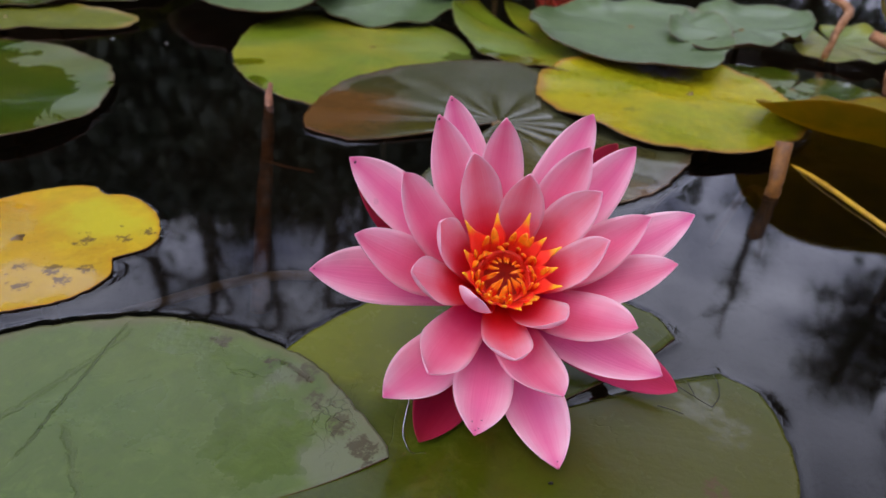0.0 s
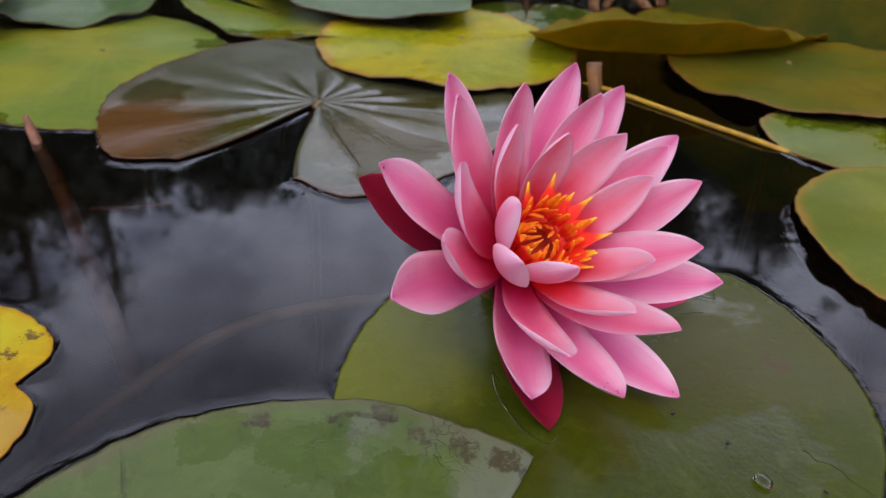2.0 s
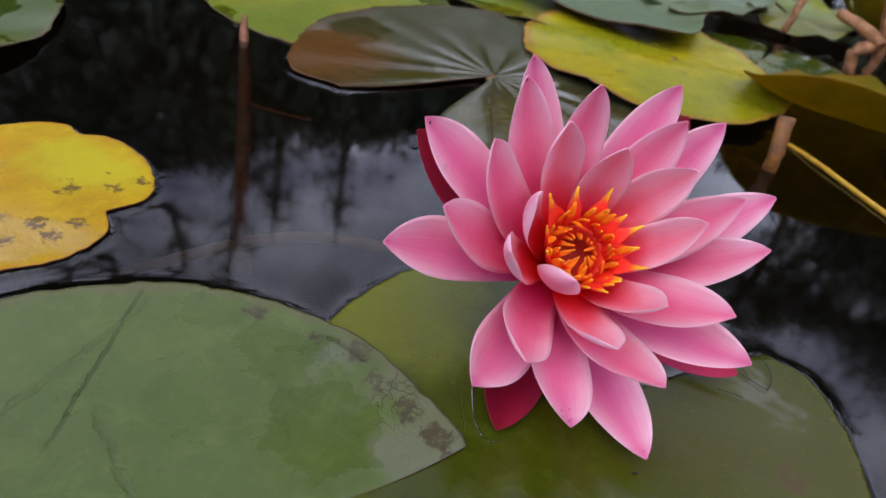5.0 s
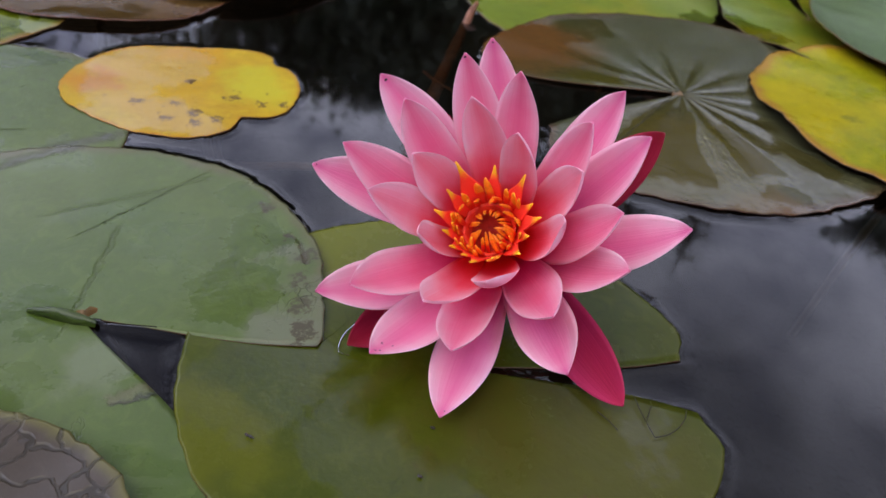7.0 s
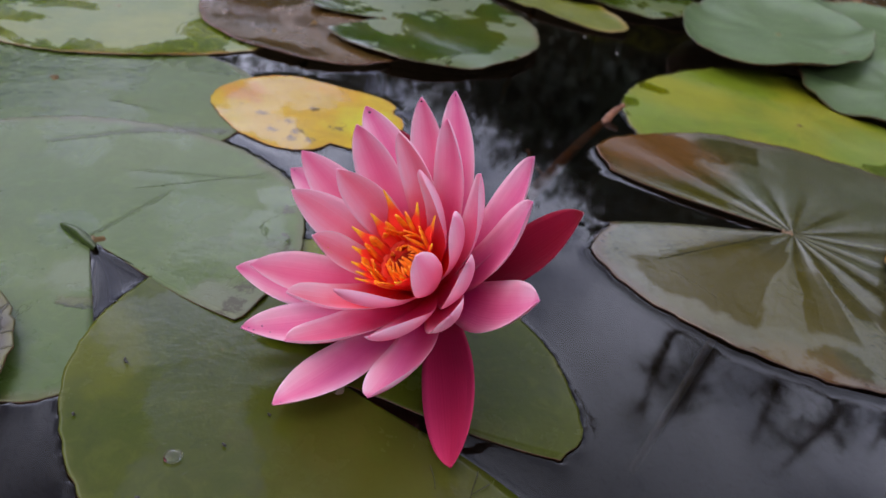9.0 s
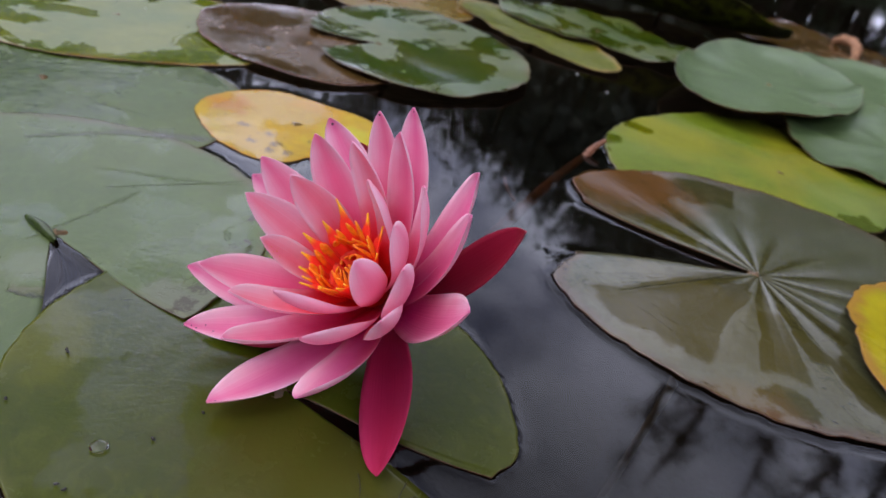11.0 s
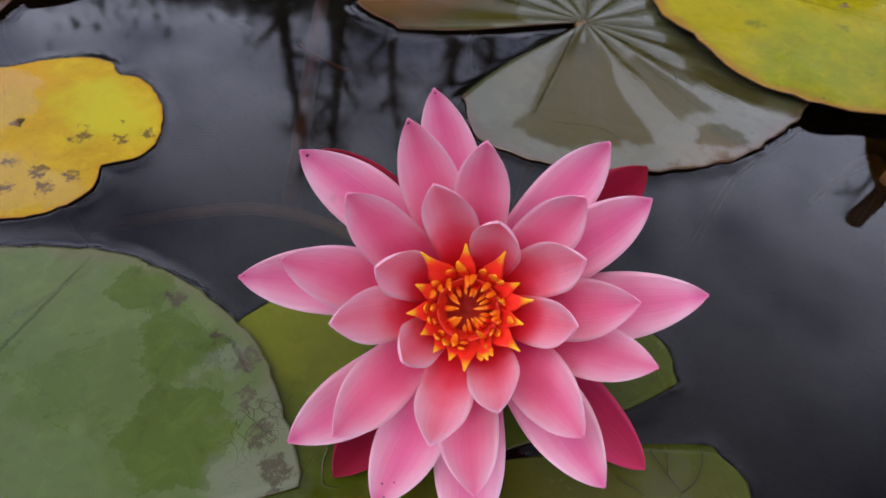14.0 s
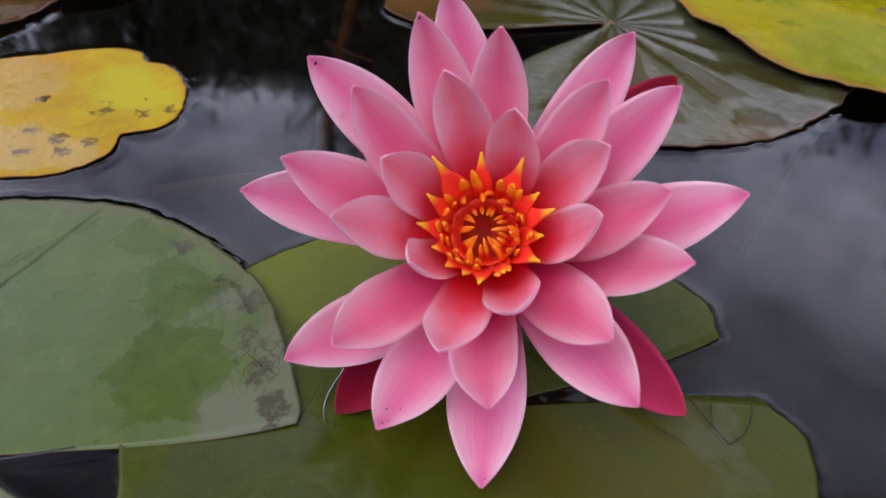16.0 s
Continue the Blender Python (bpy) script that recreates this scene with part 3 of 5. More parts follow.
m_pad_grey = pad_skin("grey_leaf", (0.17, 0.17, 0.16), (0.11, 0.12, 0.10), (0.10, 0.06, 0.04), BROWN_STAIN, 0.2, 0.5, 18, 63.0, 0.5, 0.94, 0.1, 0.1, [], None, None, 0.2)
m_pad_rusty_gold = pad_skin("rusty_gold_pad", (0.20, 0.14, 0.004), (0.21, 0.095, 0.008), (0.16, 0.07, 0.010), BROWN_STAIN, 0.4, 0.34, 18, 53.0, 0.5, 0.94, 0.08, 0.5, [], None, None, 0.14, (), (0.20, 0.15, 0.05), 0.06)
m_pad_amber_green = pad_skin("amber_green_pad", (0.155, 0.165, 0.006), (0.105, 0.13, 0.006), (0.22, 0.14, 0.03), BROWN_STAIN, 0.3, 0.36, 18, 57.0, 0.5, 0.90, 0.08, 0.2, [], None, None, 0.16, (), (0.20, 0.20, 0.09), 0.10)
m_pad_folded = thin(pad_skin("folded_pad", (0.42, 0.31, 0.008), (0.30, 0.26, 0.008), (0.30, 0.14, 0.02), BROWN_STAIN, 0.3, 0.4, 20, 67.0, 0.5, 0.94, 0.1, 0.1, [], None, None, 0.1), 0.6)
m_pad_rounded = pad_skin("rounded_pad", (0.165, 0.175, 0.004), (0.115, 0.145, 0.004), (0.24, 0.12, 0.012), BROWN_STAIN, 0.3, 0.4, 22, 71.0, 0.5, 0.94, 0.10, 0.25, [], None, None, 0.12, (), (0.20, 0.22, 0.08), 0.10, patch_size=12, patch_from=0.53)
m_pad_teal = pad_skin("blue_green_pad", (0.105, 0.165, 0.052), (0.085, 0.14, 0.042), (0.12, 0.055, 0.025), BROWN_STAIN, 0.1, 0.4, 20, 37.0, 0.4, 0.97, 0.2, 0.1, [], None, None, 0.34)


def water_skin():
    m, nt, b = shader("pond_water")
    b.inputs["Base Color"].default_value = (0.045, 0.034, 0.022, 1)
    b.inputs["Transmission Weight"].default_value = 1.0
    b.inputs["IOR"].default_value = 1.333
    b.inputs["Roughness"].default_value = 0.05
    tc = nt.nodes.new("ShaderNodeTexCoord")
    mp = nt.nodes.new("ShaderNodeMapping")
    mp.inputs["Scale"].default_value = (1.0, 1.6, 1.0)
    nt.links.new(tc.outputs["Object"], mp.inputs["Vector"])
    slow = node(nt, "ShaderNodeTexNoise", Scale=7.0, Detail=2.0, Roughness=0.4)
    nt.links.new(mp.outputs["Vector"], slow.inputs["Vector"])
    bumped(nt, b, slow.outputs["Fac"], 0.12, 0.004)
    return m


m_water = water_skin()


# ---- building helpers ----
def mesh_from(name, verts, faces, materials, smooth=True, slots=None, uv=None, uv_name="along"):
    me = bpy.data.meshes.new(name)
    me.from_pydata([tuple(v) for v in verts], [], faces)
    for m in materials:
        me.materials.append(m)
    if slots is not None:
        me.polygons.foreach_set("material_index", slots)
    if uv is not None:
        layer = me.uv_layers.new(name=uv_name)
        idx = np.empty(len(me.loops), dtype=np.int32)
        me.loops.foreach_get("vertex_index", idx)
        layer.data.foreach_set("uv", np.asarray(uv, dtype=np.float32)[idx].ravel())
    me.polygons.foreach_set("use_smooth", [smooth] * len(me.polygons))
    me.update()
    return me


def part(name, me, parent, label=""):
    ob = new(name, me)
    ob.parent = parent
    return tagged(ob, label)


def tube(points, radii, sides=8, wob=0.0, seed=0):
    """Vertices and faces of a closed tube along points."""
    rnd = random.Random(seed)
    pts = [Vector(p) for p in points]
    verts, faces = [], []
    for i, p in enumerate(pts):
        t = (pts[min(i + 1, len(pts) - 1)] - pts[max(i - 1, 0)]).normalized()
        s = t.cross(Vector((0.31, 0.2, 0.93))).normalized()
        u = s.cross(t)
        for k in range(sides):
            a = 2 * math.pi * k / sides
            r = radii[i] * (1 + wob * rnd.uniform(-1, 1))
            verts.append(p + (s * math.cos(a) + u * math.sin(a)) * r)
    for i in range(len(pts) - 1):
        for k in range(sides):
            a, b = i * sides + k, i * sides + (k + 1) % sides
            faces.append((a, b, b + sides, a + sides))
    faces.append(tuple(range(sides))[::-1])
    faces.append(tuple(range(len(verts) - sides, len(verts))))
    return verts, faces


def spline(points, count):
    """Points on a smooth curve through the given ones."""
    p = [Vector(q) for q in points]
    p = [p[0] * 2 - p[1]] + p + [p[-1] * 2 - p[-2]]
    out = []
    for i in range(count):
        f = i / (count - 1) * (len(p) - 3)
        k = min(int(f), len(p) - 4)
        t = f - k
        a, b, c, d = p[k : k + 4]
        out.append(0.5 * (2 * b + (c - a) * t + (2 * a - 5 * b + 4 * c - d) * t * t + (3 * b - a - 3 * c + d) * t ** 3))
    return out


# ---- the ground with the pond basin ----
def ground():
    rings = [(0.0, -0.32), (1.0, -0.32), (3.0, -0.30), (4.2, -0.22), (4.7, -0.05), (5.0, 0.10), (5.6, 0.2), (8, 0.25), (14, 0.3), (40, 0.3), (150, 0.3), (900, 0.3)]
    n, verts, faces, slots = 72, [(0, 0.3, -0.32)], [], []
    for r, z in rings[1:]:
        for k in range(n):
            a = 2 * math.pi * k / n
            q = r * (1 + (0.07 * noise.noise(Vector((math.cos(a) * 2, math.sin(a) * 2, 3))) if 3 < r < 14 else 0))
            verts.append((q * math.cos(a), 0.3 + q * math.sin(a), z + (0.05 * noise.noise(Vector((q, a * 4, 1))) if 1 < r < 20 else 0)))
    for k in range(n):
        faces.append((0, 1 + k, 1 + (k + 1) % n))
        slots.append(0)
    for i in range(len(rings) - 2):
        for k in range(n):
            a, b = 1 + i * n + k, 1 + i * n + (k + 1) % n
            faces.append((a, a + n, b + n, b))
            slots.append(0 if i < 4 else 1)
    tagged(new("ground", mesh_from("ground", verts, faces, [m_mud, m_grass], True, slots)), "muddy pond basin with grassy banks around it", "ground", kind="structure")


ground()


# ---- floating leaves ----
PADS = []  # outlines, for the water's edge along them
WATER = -0.0004  # level of the pond


def lily_pad(label, centre, axes, rot, foot, notch, gap, z, mats, slope=(0, 0), rim=0.001, wave=0.0006, rough=0.012, seed=1, lift=None, thick=0.0006, wet=True, name="lily_pad", round_off=0.25, pleat=0.0, flex=3.0, nicks=(), brim=1.0):
    """A leaf: an ellipse with a notch from its foot, the place of its stalk. notch: the way it opens in degrees, gap: its half
    angle. slope: the tilt along x and y. lift: (way, height, width) of a part of the rim that is raised. nicks: (way, depth, width) of dents in the rim. brim: how far the water climbs to it."""
    rnd = random.Random(seed)
    n_a, n_r = (200, 20) if pleat else (120, 16)
    cx, cy = centre
    fx, fy = foot
    a, b = axes
    cr, sr = math.cos(radians(rot)), math.sin(radians(rot))
    ph = [rnd.uniform(0, 6.28) for _ in range(8)]

    def reach(t):
        dx, dy = math.cos(t), math.sin(t)
        ox, oy = fx - cx, fy - cy
        px, py = (ox * cr + oy * sr) / a, (-ox * sr + oy * cr) / b
        qx, qy = (dx * cr + dy * sr) / a, (-dx * sr + dy * cr) / b
        A, B, C = qx * qx + qy * qy, 2 * (px * qx + py * qy), px * px + py * py - 1
        r = (-B + math.sqrt(max(B * B - 4 * A * C, 0))) / (2 * A)
        r *= 1 + rough * (math.sin(3 * t + ph[0]) + 0.7 * math.sin(5 * t + ph[1]) + 0.4 * math.sin(9 * t + ph[2]) + 0.3 * math.sin(17 * t + ph[3]))
        return r * (1 + 0.35 * rough * math.sin(41 * t + ph[5]) + 0.25 * rough * math.sin(67 * t + ph[6]) - 0.9 * rough * max(0.0, noise.noise(Vector((14 * t, seed * 3.1, 0.5)) if gap > 0 else Vector((9 * dx, 9 * dy, seed * 3.1))) - 0.15))

    start, span = radians(notch + gap), radians(360 - 2 * gap)
    top, uv = [], []
    edge = []
    for i in range(n_a + 1):
        f = i / n_a
        t = start + span * f
        near = min(f, 1 - f) * span
        R = reach(t) * (1 - 0.10 * round_off * math.exp(-((near / (0.045 + 0.05 * round_off)) ** 2)))
        for way, deep, wide in nicks:
            R *= 1 - deep * math.exp(-((((math.degrees(t) - way + 180) % 360 - 180) / wide) ** 2))
        for j in range(n_r + 1):
            s = 0.988 * (j / (n_r - 1)) ** 0.8 if j < n_r else 1.0
            # the notch's sides bow a little
            tt = t + (0.05 * math.sin(math.pi * s) * math.exp(-near / 0.25) * (1 if f > 0.5 else -1) if gap > 0 else 0)
            r = R * s
            x, y = r * math.cos(tt), r * math.sin(tt)
            h = z + slope[0] * (fx + x - cx) + slope[1] * (fy + y - cy)
            h += rim * s ** 7 + wave * s * s * (math.sin(4 * t + ph[4]) + 0.6 * math.sin(7 * t + ph[5]) + 0.5 * math.sin(13 * t + ph[7]) * s ** 3)
            h += 0.25 * wave * noise.noise(Vector((x * 60 + seed, y * 60, seed)))
            h += pleat * math.cos(15 * t + 0.6 * math.sin(3 * t)) * s * math.exp(-3.2 * s)
            if lift:
                d = (math.degrees(t) - lift[0] + 180) % 360 - 180
                h += lift[1] * s ** flex * math.exp(-((d / lift[2]) ** 2))
            top.append((fx + x, fy + y, h))
            uv.append((t / (2 * math.pi), s))
        edge.append((fx + R * math.cos(t), fy + R * math.sin(t), top[-1][2]))
    w, m = n_r + 1, (n_a + 1) * (n_r + 1)
    verts = top + [(x, y, h - thick) for x, y, h in top]
    faces, slots = [], []
    for i in range(n_a):
        for j in range(n_r):
            q = i * w + j
            faces.append((q, q + 1, q + w + 1, q + w))
            slots.append(0)
            faces.append((q + m, q + w + m, q + w + 1 + m, q + 1 + m))
            slots.append(1)
        q = i * w + n_r
        faces.append((q, q + m, q + w + m, q + w))
        slots.append(1)
    for i in (0, n_a) if gap > 0 else ():
        for j in range(n_r):
            q = i * w + j
            f = (q, q + m, q + m + 1, q + 1)
            faces.append(f if i == 0 else f[::-1])
            slots.append(1)
    ob = new(name, mesh_from(name, verts, faces, mats, True, slots, uv + uv, "polar"))
    if wet:
        PADS.append([(fx, fy, z)] + [(x, y, WATER + brim * (h - WATER)) for x, y, h in edge])
    bend = rnd.uniform(0, 6.28)
    v, f = tube(spline([(fx, fy, z - thick * 0.7), (fx + 0.006 * math.cos(bend), fy + 0.006 * math.sin(bend), z - 0.03), (fx + 0.02 * math.cos(bend), fy + 0.02 * math.sin(bend), -0.3)], 8), [0.0026] * 8, 6)
    part("leaf_stalk", mesh_from("leaf_stalk", v, f, [m_stalk]), ob)
    return tagged(ob, label, "lily pad", "floating lily pads")


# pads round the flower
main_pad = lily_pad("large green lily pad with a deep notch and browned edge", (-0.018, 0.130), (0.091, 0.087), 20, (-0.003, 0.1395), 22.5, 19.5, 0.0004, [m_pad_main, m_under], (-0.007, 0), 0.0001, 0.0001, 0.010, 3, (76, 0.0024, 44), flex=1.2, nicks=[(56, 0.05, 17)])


def curled_lip(foot, tip, rise, over):
    """The torn edge at the notch, rolled over on itself."""
    foot, tip = Vector(foot), Vector(tip)
    run = (tip - foot).normalized()
    out = Vector((run.y, -run.x, 0))
    verts, uv, n, m = [], [], 14, 9
    for i in range(n + 1):
        f = i / n
        grow = math.sin(math.pi * (0.12 + 0.80 * (1 - f))) ** 0.8
        c = foot + (tip - foot) * f + out * (-0.0016 * math.sin(math.pi * f))
        for j in range(m + 1):
            a = math.pi * (1.15 * j / m)
            wob = 1 + 0.15 * noise.noise(Vector((f * 5, j * 0.4, 2)))
            verts.append(c + out * (over * grow * wob * (1 - math.cos(a)) / 2) + Vector((0, 0, 0.0003 + rise * grow * wob * math.sin(min(a, math.pi * 1.05)))))
            uv.append((f, 0.3 + 0.4 * j / m))
    w = m + 1
    faces = [(i * w + j, i * w + j + 1, (i + 1) * w + j + 1, (i + 1) * w + j) for i in range(n) for j in range(m)]
    faces += [tuple(q + len(verts) for q in f[::-1]) for f in faces]
    verts += [p - Vector((0, 0, 0.0004)) for p in verts]
    return mesh_from("curled_lip", verts, faces, [m_lip], True, None, uv + uv, "polar")


part("curled_lip", curled_lip((-0.0135, 0.1300, 0.0006), (0.003, 0.1425, 0.0006), 0.0026, 0.0034), main_pad, "dark green rolled edge at the notch")
lily_pad("olive wet lily pad beneath the pink flower", (0.078, 0.2125), (0.0775, 0.0725), -140, (0.080, 0.214), 46, 8.5, 0.0005, [m_pad_olive, m_under], (0, 0), 0.00003, 0.0001, 0.007, 5, round_off=0.9, brim=0.7)
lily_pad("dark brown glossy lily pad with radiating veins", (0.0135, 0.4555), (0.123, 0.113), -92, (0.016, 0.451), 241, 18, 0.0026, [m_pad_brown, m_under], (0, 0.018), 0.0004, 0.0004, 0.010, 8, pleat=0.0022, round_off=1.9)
lily_pad("yellow green lily pad with rusty edge", (0.110, 0.547), (0.107, 0.087), -84, (0.127, 0.560), 20, 0, 0.006, [m_pad_yellow, m_under], (0, 0), 0.002, 0.0018, 0.014, 11)
lily_pad("yellowing lily pad with brown specks and decayed patches", (-0.125, 0.2365), (0.0525, 0.0495), -120, (-0.124, 0.237), 200, 0, 0.0004, [m_pad_gold, m_under], (0.0, 0), 0.0001, 0.0002, 0.012, 14, brim=0.7, round_off=0, nicks=[(5, 0.16, 8), (88, 0.09, 6), (148, 0.17, 30), (-85, 0.06, 25), (-28, -0.04, 14)])
lily_pad("green lily pad lying behind a larger one", (-0.143, 0.117), (0.097, 0.086), 92, (-0.16, 0.11), 200, 0, -0.0001, [m_pad_green, m_under], (0, 0), 0.0001, 0.0001, 0.012, 17)
lily_pad("dying brown lily pad with wrinkled wet skin", (0.060, 0.060), (0.066, 0.066), 0, (0.06, 0.055), 250, 12, 0.0024, [m_pad_dead, m_under], (0, 0), 0.0015, 0.0008, 0.015, 20)
# pads farther back
lily_pad("broad lime green lily pad", (-0.131, 0.573), (0.0925, 0.146), 24, (-0.12, 0.58), 20, 0, 0.0006, [m_pad_lime, m_under], (0, 0), 0.0006, 0.0006, 0.012, 23)
lily_pad("yellow green lily pad with one raised side", (-0.006, 0.665), (0.105, 0.066), 122, (0.0, 0.67), 130, 8, 0.003, [m_pad_lime, m_under], (0, 0), 0.002, 0.002, 0.014, 26, (165, 0.020, 55))
lily_pad("green glossy lily pad with pale reflections", (-0.307, 0.358), (0.119, 0.091), -18, (-0.295, 0.318), 280, 26, 0.0046, [m_pad_moss, m_under], (0, 0), 0.0015, 0.001, 0.010, 29)
lily_pad("brown lily pad with thin rusty edge and wet skin", (-0.285, 0.262), (0.092, 0.076), 15, (-0.28, 0.265), 150, 0, 0.0018, [m_pad_rust, m_under], (0, 0), 0.0014, 0.0004, 0.012, 32)
lily_pad("pale green lily pad overlapping its neighbours", (-0.292, 0.135), (0.100, 0.103), 0, (-0.29, 0.135), 220, 0, 0.0007, [m_pad_fresh, m_under], (0, 0), 0.0005, 0.0004, 0.012, 35, brim=0.3, nicks=[(50, -0.10, 16)])
lily_pad("orange brown lily pad half hidden by another pad", (-0.50, 0.372), (0.105, 0.090), 0, (-0.49, 0.37), 160, 0, 0.0012, [m_pad_rusty_gold, m_under], (0, 0), 0.0012, 0.0007, 0.012, 38)
lily_pad("narrow golden green lily pad with browned edge", (-0.425, 0.512), (0.118, 0.050), 19, (-0.41, 0.512), 120, 0, 0.0022, [m_pad_amber_green, m_under], (0, 0), 0.0016, 0.0010, 0.012, 41)
lily_pad("dull brown lily pad sunk behind the blue green leaves", (-0.66, 1.06), (0.20, 0.15), 40, (-0.66, 1.06), 160, 0, 0.003, [m_pad_rust, m_under], (0, 0), 0.004, 0.003, 0.014, 42)
lily_pad("dark green lily pad in the shade of others", (-0.475, 0.612), (0.118, 0.092), 48, (-0.47, 0.61), 60, 0, 0.0050, [m_pad_moss, m_under], (0, 0), 0.002, 0.002, 0.012, 43)
lily_pad("rounded yellow green lily pad", (0.256, 0.230), (0.084, 0.072), -65, (0.268, 0.245), 320, 0, 0.003, [m_pad_rounded, m_under], (0, 0), 0.0015, 0.0012, 0.012, 44)
lily_pad("pale olive lily pad with water on it", (0.312, 0.338), (0.080, 0.052), -20, (0.315, 0.338), 90, 8, 0.0012, [m_pad_fresh, m_under], (0, 0), 0.001, 0.001, 0.014, 47)
lily_pad("flat green lily pad under an amber one", (0.425, 0.350), (0.085, 0.078), 0, (0.43, 0.35), 330, 8, 0.0004, [m_pad_moss, m_under], (0, 0), 0.0006, 0.0004, 0.014, 48)
lily_pad("amber lily pad with reddish edge", (0.326, 0.454), (0.096, 0.0855), 78, (0.33, 0.47), 80, 0, 0.005, [m_pad_amber, m_under], (0, 0), 0.002, 0.002, 0.010, 50)
lily_pad("olive green lily pad behind the yellow one", (0.195, 0.618), (0.080, 0.070), -15, (0.20, 0.63), 70, 6, 0.0008, [m_pad_moss, m_under], (0, 0), 0.0008, 0.0005, 0.012, 53)
# raised leaves at the back
lily_pad("golden brown lily pad with its rim folded up", (0.306, 0.552), (0.160, 0.080), 27, (0.308, 0.562), 80, 0, 0.003, [m_pad_folded, m_under_gold], (0, 0), 0.002, 0.003, 0.008, 56, (-118, 0.034, 52), wet=False, flex=4.5)
lily_pad("grey green heart shaped leaf held above the water", (0.065, 0.735), (0.158, 0.093), 100, (0.072, 0.725), 88, 0, 0.014, [m_pad_teal, m_under], (0, 0.02), 0.008, 0.0022, 0.012, 59, wet=False, round_off=0, nicks=[(-68, -0.16, 13), (-105, 0.05, 20), (118, 0.55, 52)])
lily_pad("blue green leaf with brown underside above the water", (-0.303, 0.712), (0.155, 0.085), 130, (-0.30, 0.71), 60, 0, 0.016, [m_pad_teal, m_under], (0, 0.05), 0.010, 0.002, 0.012, 62, wet=False)
lily_pad("blue green leaf half covered by another one", (-0.375, 0.905), (0.125, 0.085), 128, (-0.37, 0.90), 60, 0, 0.012, [m_pad_teal, m_under], (0, 0.03), 0.008, 0.002, 0.012, 63, wet=False)
lily_pad("blue green leaf standing behind the lime pad", (-0.165, 0.735), (0.085, 0.095), 0, (-0.16, 0.74), 250, 0, 0.012, [m_pad_teal, m_under], (0, 0.12), 0.006, 0.004, 0.012, 65, wet=False)
lily_pad("grey leaf with brown underside tilted over the lime pads", (-0.070, 0.775), (0.085, 0.065), 35, (-0.07, 0.775), 250, 0, 0.030, [m_pad_grey, m_under], (-0.05, -0.1), 0.004, 0.004, 0.014, 66, (-60, 0.016, 70), wet=False)
lily_pad("pale green leaf folded up with speckled olive underside", (-0.63, 0.80), (0.17, 0.125), 40, (-0.65, 0.81), 140, 0, 0.012, [m_pad_teal, m_under_speckled], (0, 0), 0.006, 0.004, 0.012, 68, (-42, 0.062, 62), wet=False, flex=2.6)
lily_pad("grey green leaf with brown underside beside a heart shaped one", (0.170, 0.762), (0.112, 0.055), 68, (0.170, 0.762), 240, 5, 0.016, [m_pad_teal, m_under], (0, 0.03), 0.008, 0.003, 0.012, 70, wet=False)
lily_pad("pale lime leaf half hidden at the back", (0.255, 0.800), (0.060, 0.072), 0, (0.255, 0.80), 100, 10, 0.008, [m_pad_lime, m_under], (0, 0.05), 0.004, 0.004, 0.012, 71, wet=False)
lily_pad("olive gold leaf standing up from the water", (0.440, 0.530), (0.160, 0.070), 127, (0.440, 0.530), 40, 0, 0.054, [m_olive_leaf, m_under_gold], (1.5, 1.2), 0.004, 0.006, 0.012, 74, wet=False)
lily_pad("small teal leaf between dried curls", (0.352, 0.695), (0.045, 0.040), 20, (0.352, 0.695), 0, 0, 0.030, [m_pad_teal, m_under_gold], (0, 0.5), 0.006, 0.004, 0.012, 77, wet=False)
lily_pad("dark green leaf curling at its edge", (0.325, 0.735), (0.075, 0.06), 60, (0.325, 0.735), 180, 8, 0.02, [m_pad_moss, m_under_gold], (0, 0.15), 0.012, 0.006, 0.012, 80, (200, 0.05, 50), wet=False)


